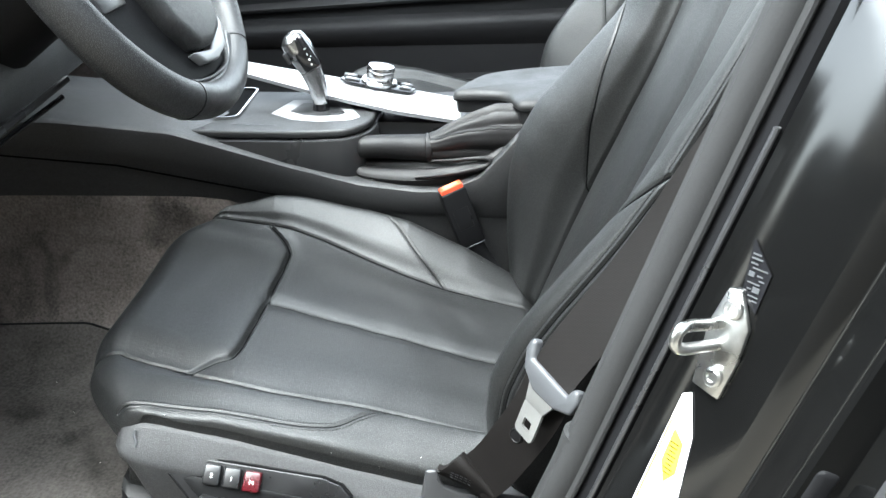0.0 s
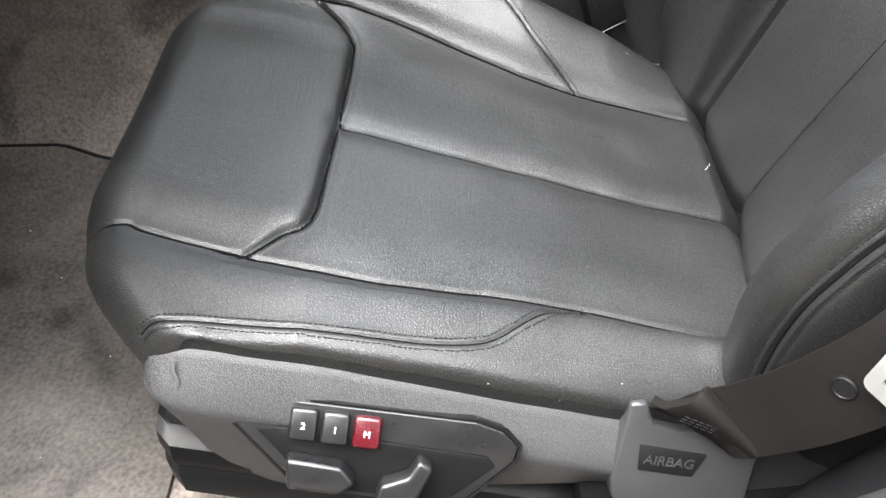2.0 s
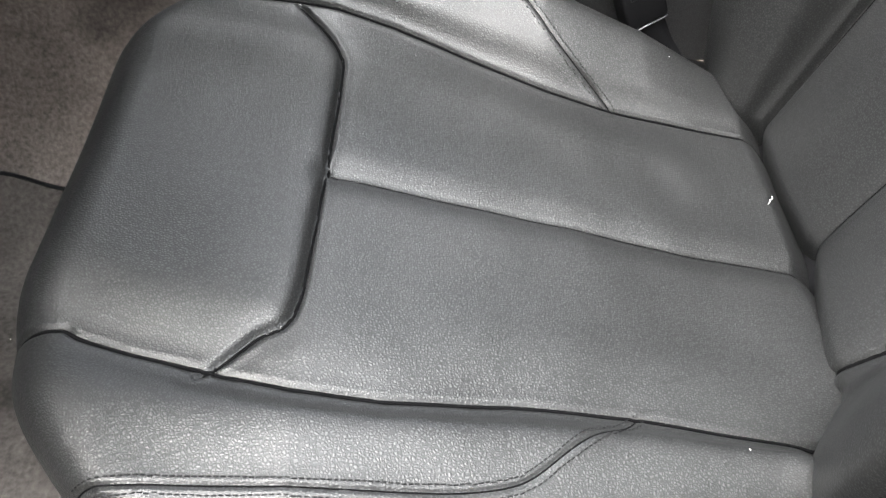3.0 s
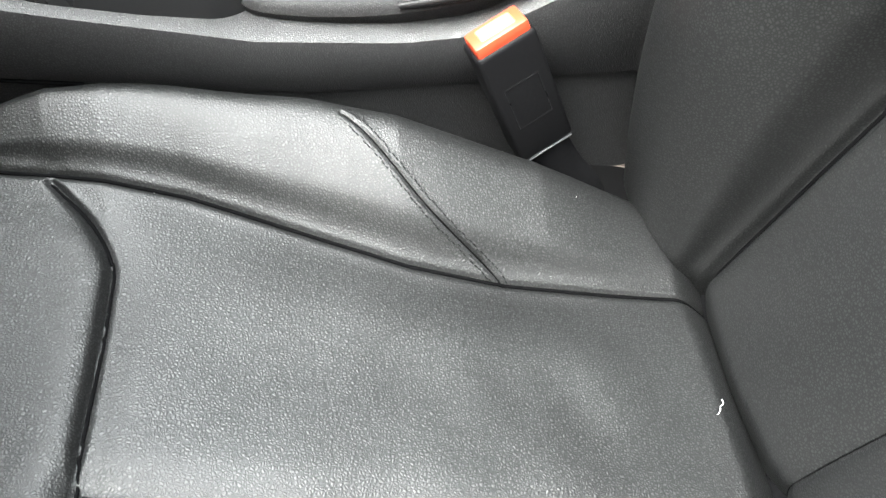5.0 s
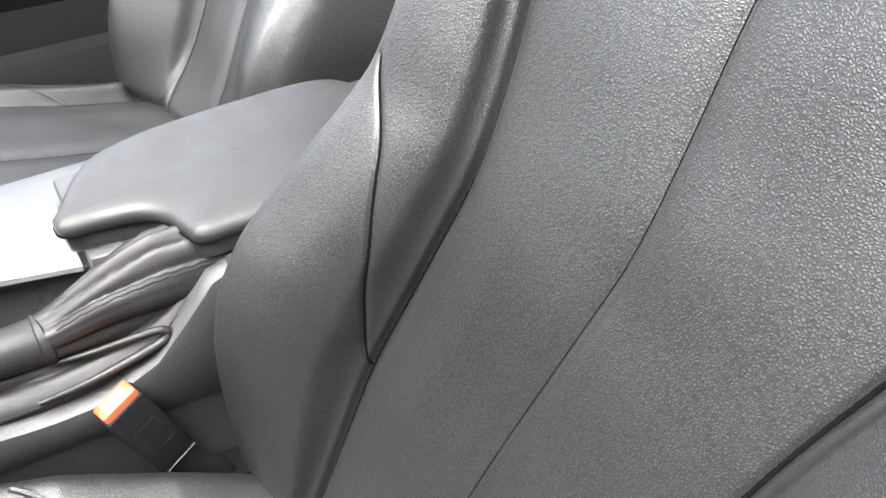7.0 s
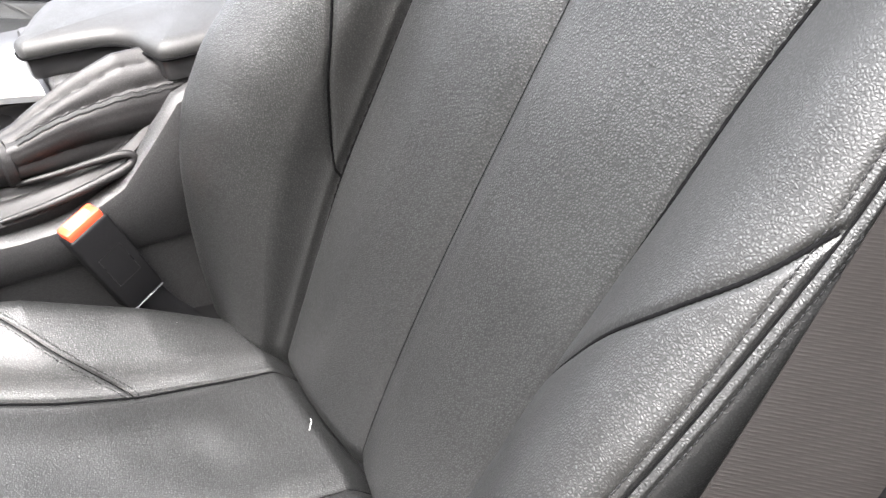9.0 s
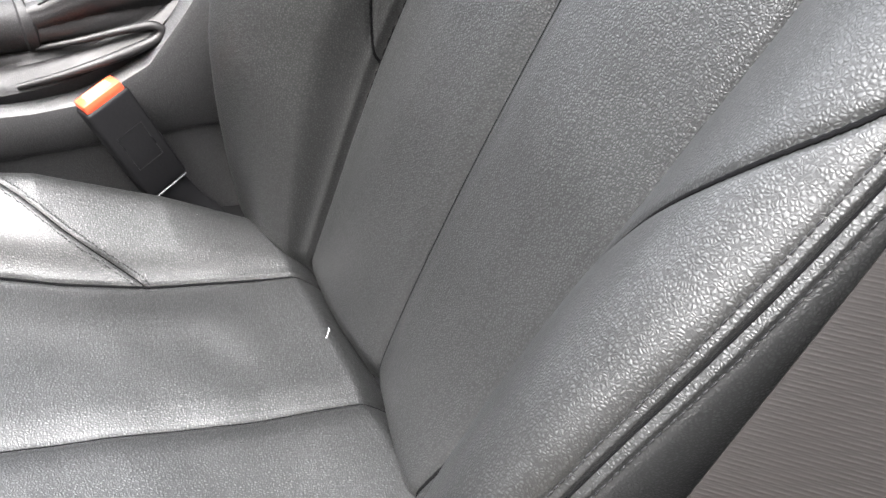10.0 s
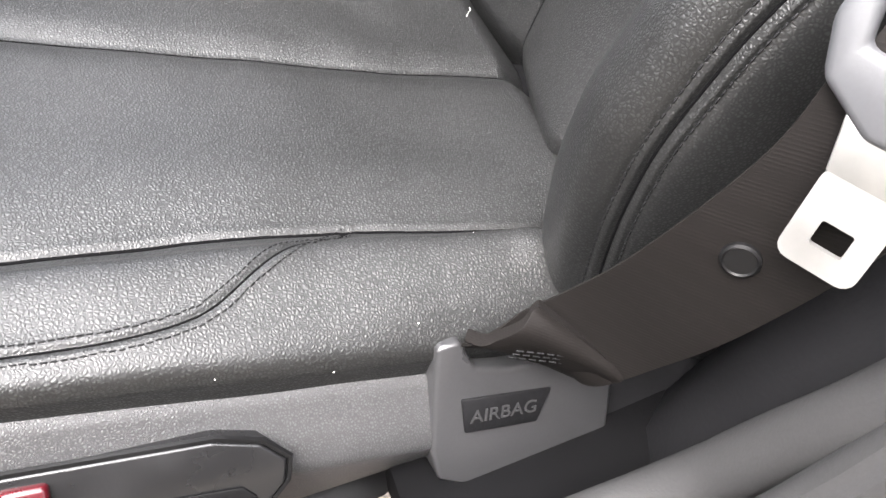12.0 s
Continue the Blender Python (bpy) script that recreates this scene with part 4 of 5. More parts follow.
for z in np.linspace(0.45, 1.20, 22):
    bul = 0.03 * math.sin((z - 0.45) / 0.75 * math.pi)
    y0 = 0.350 - bul
    rows.append([lean(0.262, y0 + 0.04, z), lean(0.257, y0 + 0.014, z), lean(0.256, y0 + 0.006, z), lean(0.260, y0, z), lean(0.6, y0 - 0.005, z), lean(1.2, y0 + 0.01, z), lean(1.2, y0 + 0.06, z), lean(0.27, y0 + 0.06, z)])
part("door_skin", loft(rows), PAINT, rear_door)
# pane added to stop light coming in behind the pillar
part("pane", loft([[lean(x, 0.356 + 0.12 * float(smooth01((z - 1.15) / 0.5)) + dy, z) for x, dy in ((0.33, 0.0), (1.2, 0.0), (1.2, 0.006), (0.33, 0.006))] for z in np.linspace(1.20, 1.60, 10)]), TINTED, rear_door, "dark pane, added to block light")
part("window_frame", loft([[lean(x, 0.352 + 0.12 * float(smooth01((z - 1.15) / 0.5)) + dy, z) for x, dy in ((0.262, 0.0), (0.33, 0.0), (0.33, 0.04), (0.262, 0.04))] for z in np.linspace(1.20, 1.60, 10)]), GLOSS, rear_door)
part("door_edge_strip", loft([[lean(x, 0.350 - 0.03 * math.sin((z - 0.45) / 0.75 * math.pi) + dy, z) for x, dy in ((0.2545, 0.012), (0.2535, 0.006), (0.2570, 0.002), (0.2590, 0.006))] for z in np.linspace(0.5, 1.18, 22)]), PLASTIC_SMOOTH, rear_door)
part("hinge_block", rbox(0.016, 0.03, 0.10, 0.005, 3), DARK, rear_door, "dark grey hinge cover", m=frame_m(lean(0.252, 0.378, 0.86), (1, 0, 0), (0, 1, 0)) @ pose(0, 0, 0, 0, 18, 0))


# ---- centre console ----
console = thing("centre_console", "black plastic centre console with a silver trim band", "console", (0.0, 1.205, 0.57))


def ridge(x):
    return np.interp(x, [-0.62, -0.53, -0.375, -0.22, -0.12, -0.04, 0.0, 0.05, 0.085, 0.107, 0.16, 0.5], [0.902, 0.897, 0.876, 0.823, 0.792, 0.779, 0.778, 0.797, 0.832, 0.857, 0.875, 0.875])


# side wall: base line, crease, ridge, then the well behind the ridge
rows = []
for x in np.linspace(-0.72, 0.55, 90):
    r = float(ridge(x))
    low = float(np.interp(x, [-0.72, -0.33, -0.15, 0.0, 0.55], [0.787, 0.76, 0.70, 0.64, 0.62]))
    cr = float(np.interp(x, [-0.72, -0.46, -0.32, -0.1, 0.1, 0.55], [0.86, 0.828, 0.795, 0.745, 0.73, 0.72]))
    cr = min(cr, r - 0.025)
    deck = float(np.interp(x, [-0.72, -0.4, -0.30, -0.2, -0.12, 0.0, 0.06, 0.11, 0.2], [0.93, 0.895, 0.862, 0.828, 0.806, 0.80, 0.805, 0.845, 0.86]))
    rows.append([(x, 1.085, low - 0.06), (x, 1.079, low), (x, 1.0785, low + 0.004), (x, 1.074, cr - 0.004), (x, 1.0725, cr), (x, 1.070, cr + 0.003), (x, 1.0665, r - 0.010), (x, 1.068, r - 0.003), (x, 1.073, r), (x, 1.081, r + 0.001), (x, 1.10, 0.5 * (r + deck)), (x, 1.13, deck), (x, 1.16, deck + 0.004), (x, 1.30, deck - 0.02), (x, 1.335, deck - 0.06), (x, 1.335, low - 0.06)])
part("console_body", loft(rows), PLASTIC, console)

# raised gear deck with a rounded end
def deck_outline(grow=0.0):
    pts = [(-0.40, 1.090 - grow), (-0.30, 1.083 - grow), (-0.22, 1.078 - grow), (-0.175, 1.079 - grow)]
    for a in np.linspace(-75, 20, 9):
        pts.append((-0.155 + (0.056 + grow) * math.cos(radians(a)), 1.150 + (0.070 + grow) * math.sin(radians(a))))
    pts += [(-0.098 + grow, 1.20), (-0.098 + grow, 1.26), (-0.40, 1.28)]
    return pts


def tilted(bm, about=-0.2, slope=-0.02):
    for v in bm.verts:
        v.co.z += slope * (v.co.x - about)
    return bm


part("gear_deck_side", tilted(slab(deck_outline(0.004), 0.79, 0.855, 0.004)), PLASTIC_SMOOTH, console)
part("gear_deck", tilted(slab(deck_outline(0.0), 0.8565, 0.868, 0.004, 3)), PLASTIC, console)
# cup holder in front of the selector: chrome rim, near-black slab as the shaded well
def rim_ring(w, h, r, cx, cy, z0, z1, wide):
    bm = bmesh.new()
    out, inn = rounded(w, h, r, 5, cx, cy), rounded(w - 2 * wide, h - 2 * wide, r - wide, 5, cx, cy)
    lay = [([bm.verts.new((x, y, z)) for x, y in out], [bm.verts.new((x, y, z)) for x, y in inn]) for z in (z0, z1)]
    for k in range(len(out)):
        j = (k + 1) % len(out)
        bm.faces.new((lay[1][0][k], lay[1][0][j], lay[1][1][j], lay[1][1][k]))
        bm.faces.new((lay[0][0][k], lay[0][0][j], lay[1][0][j], lay[1][0][k]))
        bm.faces.new((lay[0][1][k], lay[1][1][k], lay[1][1][j], lay[0][1][j]))
    bmesh.ops.recalc_face_normals(bm, faces=bm.faces[:])
    return bm


part("cup_holder_rim", tilted(rim_ring(0.108, 0.150, 0.016, -0.350, 1.206, 0.866, 0.8725, 0.0028)), CHROME, console)
part("cup_well_shade", tilted(slab(rounded(0.102, 0.144, 0.013, 5, -0.350, 1.206), 0.8655, 0.8688, 0.0006)), GAP_BLACK, console, "near-black slab standing in for the cup holder's shaded well")
part("console_seam", tube([(x, 1.0716, float(np.interp(x, [-0.72, -0.46, -0.32, -0.22], [0.86, 0.828, 0.795, 0.772]))) for x in np.linspace(-0.72, -0.22, 24)], 0.0014, 8), GAP_BLACK, console)

# silver trim band, wider at the armrest
rows = []
for x in np.linspace(-0.312, 0.026, 24):
    t = (x + 0.36) / 0.385
    z = 0.928 - 0.073 * t
    ya, yb = float(np.interp(x, [-0.312, -0.17, -0.068, 0.026], [1.226, 1.176, 1.152, 1.150])), 1.28 - 0.025 * t
    h = 0.009
    rows.append([(x, ya, z - h), (x, ya - 0.001, z - 0.003), (x, ya + 0.003, z), (x, 0.5 * (ya + yb), z + 0.003), (x, yb - 0.004, z), (x, yb + 0.001, z - 0.003), (x, yb, z - h)])
part("trim_band", loft(rows), SILVER, console, "bright brushed silver trim band")
part("trim_carrier", slab([(-0.29, 1.236), (-0.17, 1.185), (0.028, 1.156), (0.32, 1.10), (0.32, 1.32), (-0.36, 1.32)], 0.79, 0.846, 0.003), PLASTIC_SMOOTH, console)
part("storage_box", slab([(0.032, 1.137), (0.12, 1.128), (0.12, 1.10), (0.50, 1.092), (0.50, 1.30), (0.032, 1.275)], 0.80, 0.864, 0.004), PLASTIC, console)
part("slot_ledge", slab([(0.03, 1.1325), (0.115, 1.123), (0.115, 1.14), (0.03, 1.15)], 0.838, 0.846, 0.002), PLASTIC_SMOOTH, console)

# armrest lid with a notch beside the handbrake, flat on top with a rolled edge
arm_plan = catmull([(0.0165, 1.168), (0.018, 1.153), (0.028, 1.1475), (0.047, 1.145), (0.078, 1.137), (0.094, 1.122), (0.102, 1.096), (0.110, 1.081), (0.143, 1.077), (0.23, 1.073), (0.285, 1.078), (0.318, 1.105), (0.328, 1.165), (0.318, 1.225), (0.285, 1.253), (0.205, 1.259), (0.119, 1.256), (0.066, 1.240), (0.043, 1.215), (0.028, 1.187), (0.0165, 1.168)], 6)[:-1]


def arm_rings(levels):
    d = np.roll(arm_plan, -1, 0) - np.roll(arm_plan, 1, 0)
    inward = np.stack([-d[:, 1], d[:, 0]], 1) / np.linalg.norm(d, axis=1)[:, None]
    mid = np.array((0.18, 1.17))
    rows = []
    for off, pull, z in levels:
        q = arm_plan + inward * off
        q = q + (mid - q) * pull
        rows.append([(x, y, z + 0.03 * (x - 0.05)) for x, y in q])
    return loft(rows)


part("armrest_lower", arm_rings([(0.006, 0, 0.864), (0.004, 0, 0.868), (0.003, 0, 0.881), (0.005, 0, 0.8835)]), PLASTIC_SMOOTH, console)
part("armrest", arm_rings([(0.003, 0, 0.8825), (0.0005, 0, 0.8845), (0.0, 0, 0.888), (0.001, 0, 0.8915), (0.0035, 0, 0.8945), (0.0075, 0, 0.8965), (0.010, 0.05, 0.8973), (0.010, 0.15, 0.8982), (0.010, 0.3, 0.8990), (0.010, 0.5, 0.8996), (0.010, 0.75, 0.90), (0.010, 0.95, 0.9001)]), LEATHER_SMOOTH, console, "padded black leather armrest lid")
seam = [(x, y, 0.8838 + 0.03 * (x - 0.05)) for x, y in arm_plan]
part("armrest_seam", tube(seam + seam[:1], 0.0011, 6), GAP_BLACK, console)

part("armrest_clip", rbox(0.014, 0.012, 0.034, 0.003, 3), PLASTIC_SMOOTH, console, m=pose(0.127, 1.072, 0.853, 0, 22, 0))

# selector gate, stitch marks and lettering bars on the deck
plate_m = frame_m((-0.203, 1.18, 0.8695), (1, 0.0, -0.02), (0, 1, 0))
plate = [(-0.066, -0.014), (-0.045, 0.050), (0.035, 0.050), (0.068, -0.034), (0.056, -0.048), (0.01, -0.054), (-0.03, -0.044)]
selector = thing("gear_selector", "chrome and black gear selector lever on a silver plate", "gear lever", (-0.203, 1.18, 0.87))
part("base_plate", slab(plate, 0, 0.003, 0.001), SILVER, selector, "silver base plate", m=plate_m)
part("gate", slab([(x * 0.62 + 0.002, y * 0.6 + 0.002) for x, y in plate], 0.0028, 0.0036, 0.0004), PLASTIC_SMOOTH, selector, m=plate_m)
stem = catmull([(-0.197, 1.180, 0.866), (-0.196, 1.180, 0.888), (-0.199, 1.179, 0.912), (-0.205, 1.177, 0.935), (-0.213, 1.175, 0.955), (-0.222, 1.173, 0.972), (-0.230, 1.171, 0.985)], 5)
k = len(stem)
part("collar", tube(stem[:5], [0.013, 0.0135, 0.013, 0.012, 0.0112], 18, up=(0, 1, 0)), GLOSS, selector)
part("stem", tube(stem[4:17], np.interp(np.linspace(0, 1, 13), [0, 0.4, 1], [0.012, 0.0135, 0.0175]), 18, up=(0, 1, 0)), CHROME, selector, "satin chrome stem")
part("head", tube(stem[16:], np.interp(np.linspace(0, 1, k - 16), [0, 0.5, 0.85, 1], [0.0178, 0.0205, 0.0185, 0.010]), 20, up=(0, 1, 0)), CHROME, selector, "polished chrome head")
part("head_inlay", rbox(0.026, 0.02, 0.052, 0.006, 3), GLOSS, selector, "gloss black inlay", m=frame_m((-0.2085, 1.1635, 0.960), (0.87, 0.0, 0.5), (0.1, 1, 0)))
part("head_button", rbox(0.004, 0.012, 0.016, 0.0015), PLASTIC_SMOOTH, selector, m=frame_m((-0.2325, 1.160, 0.955), (0.87, -0.2, 0.5), (0.1, 1, 0)))
part("marks", bars([(0, 0.012, 0.004, 0.0012), (0, 0.004, 0.001, 0.004), (0, -0.004, 0.003, 0.003), (0, -0.011, 0.0025, 0.0025), (0.004, 0.0, 0.0025, 0.001)]), WHITE_PRINT, selector, m=frame_m((-0.2015, 1.1525, 0.958), (0.86, -0.4, 0.3), (-0.4, 0.05, 0.9)))
part("deck_print", bars([(-0.03, 0, 0.006, 0.002), (-0.022, 0.001, 0.004, 0.003), (-0.012, 0, 0.005, 0.004), (-0.004, 0, 0.006, 0.0015), (0.006, 0, 0.005, 0.004), (0.018, 0, 0.004, 0.002), (0.024, 0, 0.003, 0.005)]), GREY_PLASTIC, console, m=frame_m((-0.262, 1.104, 0.8705), (1, -0.10, -0.02), (0.1, 1, 0)) @ Matrix.Diagonal((1.1, 0.7, 1, 1)))

selector.location += Vector((0.016, -0.008, -0.004))

# control dial on the trim band
dial = thing("control_dial", "silver rotary control dial in a black key surround", "control knob", (-0.10, 1.243, 0.883))
dm = frame_m((-0.10, 1.240, 0.8835), (1, -0.06, -0.2), (0, 1, 0))
part("surround", slab([(-0.06, -0.012), (-0.05, 0.02), (0.045, 0.024), (0.058, 0.004), (0.05, -0.024), (-0.04, -0.026)], 0, 0.004, 0.0015), GLOSS, dial, m=dm)
for x, y, w in ((-0.046, 0.006, 0.02), (-0.040, -0.012, 0.022), (0.042, 0.008, 0.018), (0.042, -0.01, 0.018)):
    part("key", rbox(w, 0.013, 0.004, 0.0012), PLASTIC_SMOOTH, dial, m=dm @ Matrix.Translation((x, y, 0.005)))
    part("key_mark", bars([(0, 0, w * 0.5, 0.0015)]), WHITE_PRINT, dial, m=dm @ Matrix.Translation((x, y, 0.0073)))
part("dial_base", lathe([(0.0285, 0.0), (0.0285, 0.004), (0.026, 0.0065), (0.021, 0.007)], 40), CHROME, dial, m=dm @ Matrix.Translation((0, 0, 0.003)))
part("knob", lathe([(0.0205, 0.0), (0.0215, 0.003), (0.0205, 0.012), (0.0215, 0.0135), (0.0212, 0.019), (0.0195, 0.0215), (0.012, 0.0222), (0.001, 0.0224)], 48), CHROME, dial, "satin metal knob", m=dm @ Matrix.Translation((0, 0, 0.009)))

# ---- handbrake ----
brake = thing("handbrake", "black leather handbrake lever with a wrinkled boot", "handbrake", (0.0, 1.11, 0.80))
grip = catmull([(-0.121, 1.100, 0.8335), (-0.10, 1.101, 0.834), (-0.07, 1.104, 0.832), (-0.045, 1.107, 0.829), (-0.022, 1.110, 0.826)], 6)
part("grip", tube(grip, np.interp(np.linspace(0, 1, len(grip)), [0, 0.05, 0.2, 0.6, 1], [0.010, 0.0155, 0.0165, 0.0178, 0.0205]), 22, up=(0, 0, 1)), BOOT_LEATHER, brake)
part("button", tube(catmull([(-0.1345, 1.099, 0.8335), (-0.131, 1.099, 0.8335), (-0.124, 1.1, 0.8335), (-0.119, 1.1, 0.8335)], 3), [0.003, 0.006, 0.0075, 0.008, 0.0082, 0.0082, 0.0082, 0.0082, 0.0082, 0.0082], 16), GREY_PLASTIC, brake, "grey plastic release button")
part("collar_seam", tube(catmull([(-0.0245, 1.110, 0.826), (-0.022, 1.110, 0.826), (-0.0195, 1.1105, 0.826)], 2), [0.0208, 0.0222, 0.0222, 0.0222, 0.0208], 22, up=(0, 0, 1)), BOOT_LEATHER, brake)


def boot():
    """Slack leather boot: rings from the grip back to its root, pulled into long sharp folds."""
    path = catmull([(-0.022, 1.110, 0.826), (0.0, 1.111, 0.829), (0.03, 1.112, 0.834), (0.06, 1.113, 0.838), (0.09, 1.113, 0.842), (0.118, 1.112, 0.848), (0.135, 1.112, 0.85)], 10)
    f_of = np.linspace(0, 1, len(path))
    hh = np.interp(f_of, [0, 0.12, 0.35, 0.6, 0.8, 1], [0.0200, 0.0225, 0.035, 0.045, 0.041, 0.02])
    ww = np.interp(f_of, [0, 0.2, 0.6, 0.9, 1], [0.0200, 0.022, 0.028, 0.028, 0.018])
    # angle of each fold at the grip and at the root, its depth and its width in degrees
    folds = ((96, 128, 0.16, 16), (118, 158, 0.26, 20), (150, 182, 0.12, 12), (178, 214, 0.34, 22), (62, 84, 0.14, 16), (215, 238, 0.20, 18), (30, 40, 0.12, 18))
    rows, seam = [], []
    n = 140
    for i, p in enumerate(path):
        f = f_of[i]
        win = math.sin(math.pi * min(1.0, 0.06 + f * 1.05)) ** 0.6
        ring = []
        for k in range(n):
            a = 2 * math.pi * k / n
            deg = math.degrees(a)
            fold = 0.0
            for d0, d1, deep, wide in folds:
                off = abs((deg - (d0 + (d1 - d0) * f) + 180) % 360 - 180) / wide
                fold += -deep * math.exp(-1.6 * off) + 0.5 * deep * math.exp(-((off - 1.3) / 0.7) ** 2)
            fold = 0.8 * win * fold + 0.05 * win * noise.noise((math.cos(a) * 2.5, math.sin(a) * 2.5, f * 5))
            ring.append((p[0] + 0.004 * math.sin(2 * a + 4 * f) * f, p[1] + ww[i] * math.cos(a) * (1 + 0.6 * fold), p[2] + hh[i] * math.sin(a) * (1 + fold)))
        rows.append(ring)
        seam.append(Vector(ring[int(n * (136 + 34 * f) / 360)]) + Vector((0, -0.0004, 0.0005)))
    return loft(rows), seam


boot_mesh, boot_seam = boot()
part("boot", boot_mesh, BOOT_LEATHER, brake, "slack wrinkled leather boot")
for lift in (0.0, 0.0035):
    part("boot_seam", tube([tuple(p + Vector((0, 0.4 * lift, lift))) for p in boot_seam[6:-6]], 0.0005, 6), THREAD, brake)
# skirt of the boot lying in its opening
low = catmull([(-0.130, 1.095, 0.808), (-0.120, 1.083, 0.799), (-0.08, 1.0775, 0.7925), (-0.03, 1.076, 0.790), (0.02, 1.0755, 0.797), (0.062, 1.078, 0.815), (0.105, 1.090, 0.845)], 8)
high = catmull([(-0.122, 1.101, 0.811), (-0.10, 1.109, 0.813), (-0.065, 1.112, 0.813), (-0.02, 1.112, 0.815), (0.02, 1.11, 0.822), (0.062, 1.104, 0.835), (0.105, 1.098, 0.850)], 8)
rows = []
for i, (a, b) in enumerate(zip(low, high)):
    f = i / (len(low) - 1)
    ring = []
    for k in np.linspace(0, 1, 16):
        swell = 0.0045 * math.sin(math.pi * min(1, k * 1.15)) ** 0.7 * (0.4 + 0.6 * math.sin(math.pi * min(1, f * 1.1 + 0.08)))
        swell += -0.004 * math.exp(-((k - 0.62 + 0.25 * f) / 0.07) ** 2) + 0.0014 * math.sin(9 * k + 4 * f) * k
        ring.append(tuple(a + (b - a) * k + np.array((0, -0.5, 0.85)) * swell))
    ring += [(b[0], b[1] + 0.004, b[2] - 0.02), (a[0], a[1] + 0.006, a[2] - 0.012)]
    rows.append(ring)
part("boot_skirt", loft(rows), BOOT_LEATHER, brake)
# lip of leather that hangs from the grip, turns back on itself and runs into the skirt
lip = catmull([(-0.020, 1.094, 0.812), (0.010, 1.087, 0.815), (0.040, 1.081, 0.819), (0.060, 1.0775, 0.820), (0.066, 1.076, 0.815), (0.058, 1.075, 0.809), (0.030, 1.0745, 0.803), (-0.005, 1.0745, 0.798), (-0.04, 1.076, 0.795)], 8)
part("boot_lip", tube(lip, np.interp(np.linspace(0, 1, len(lip)), [0, 0.3, 0.5, 0.7, 1], [0.002, 0.0032, 0.0036, 0.0042, 0.002]), 12), BOOT_LEATHER, brake)
# ---- belt buckle at the console ----
buckle = thing("belt_buckle", "black belt buckle with an orange-red release button", "seat belt buckle", (0.045, 1.05, 0.66))
bx, by = Vector((0.037, 0.012, 0.012)).normalized(), Vector((-0.028, 0.0, 0.09)).normalized()
bm_m = frame_m((0.0245, 1.054, 0.743), bx, by)
part("body", rbox(0.037, 0.088, 0.022, 0.003, 3), DARK, buckle, m=bm_m)
part("release_button", rbox(0.033, 0.010, 0.0175, 0.002, 2), RED_BUTTON, buckle, "orange-red release button", m=bm_m @ Matrix.Translation((0, 0.0455, 0.0005)))
# raised press bar; the reflection on it is put into the paler colour
part("button_plate", rbox(0.022, 0.004, 0.011, 0.001, 1), ORANGE_PALE, buckle, "raised press plate, its reflection put into a paler orange", m=bm_m @ Matrix.Translation((0, 0.0492, 0.0005)))
part("label_groove", bars([(0, -0.016, 0.022, 0.0006), (0, 0.016, 0.022, 0.0006), (-0.011, 0, 0.0006, 0.032), (0.011, 0, 0.0006, 0.032)]), KEY_BLACK, buckle, m=bm_m @ Matrix.Translation((0, 0, 0.0111)))
part("metal_edge", rbox(0.034, 0.0012, 0.0222, 0.0005, 1), GREY_PLASTIC, buckle, "thin pale edge", m=bm_m @ Matrix.Translation((0, -0.0445, 0)))
part("stalk", tube(catmull([(0.037, 1.054, 0.70), (0.050, 1.055, 0.672), (0.066, 1.056, 0.645), (0.08, 1.056, 0.60)], 6), 0.0175, 14, flat=0.5, up=(0, 1, 0)), DARK, buckle)

# ---- steering wheel ----
wheel = thing("steering_wheel", "black leather steering wheel with a silver spoke inlay", "steering wheel", (-0.30, 0.845, 1.165))
wc = Vector((-0.298, 0.845, 1.160))
tilt = radians(25)
wd, wy, wn = Vector((math.sin(tilt), 0, -math.cos(tilt))), Vector((0, 1, 0)), Vector((math.cos(tilt), 0, math.sin(tilt)))
wm = Matrix((wy, -wd, wn)).transposed().to_4x4()
wm.translation = wc
def rim_ring_at(a, grow=0.0):
    c = Vector((0.1835 * math.cos(a), 0.1835 * math.sin(a), 0))
    o = Vector((math.cos(a), math.sin(a), 0))
    r = 0.0185 + 0.001 * math.cos(3 * a) + grow
    return [c + o * (r * 0.92 * math.cos(b)) + Vector((0, 0, r * 1.1 * math.sin(b))) for b in np.linspace(0, 2 * math.pi, 24, endpoint=False)]


rows = [rim_ring_at(2 * math.pi * i / 96) for i in range(97)]
bm = loft(rows, caps=False)
bmesh.ops.remove_doubles(bm, verts=bm.verts[:], dist=1e-5)
part("rim", bm, RIM_LEATHER, wheel, m=wm)
for a in (-117, -57, 57, 117):
    ring = rim_ring_at(radians(a), 0.0002)
    part("rim_stitch", tube([tuple(p) for p in ring + ring[:1]], 0.0007, 6), THREAD, wheel, "stitched joint of the leather", m=wm)
part("airbag_pad", slab([(-0.078, 0.06), (0.078, 0.06), (0.075, -0.04), (0.062, -0.10), (0.042, -0.128), (0.0, -0.137), (-0.034, -0.131), (-0.058, -0.10), (-0.074, -0.04)][::-1], -0.005, 0.026, 0.010, 4), PLASTIC, wheel, "grained airbag pad", m=wm)
part("spoke_panel", slab([(-0.168, -0.06), (-0.148, -0.092), (-0.105, -0.128), (-0.078, -0.150), (-0.04, -0.160), (0.0, -0.164), (0.045, -0.161), (0.08, -0.140), (0.10, -0.10), (0.168, -0.04), (0.168, 0.045), (-0.168, 0.045)], -0.012, 0.006, 0.004, 3), DARK, wheel, "smooth black spoke panel", m=wm)
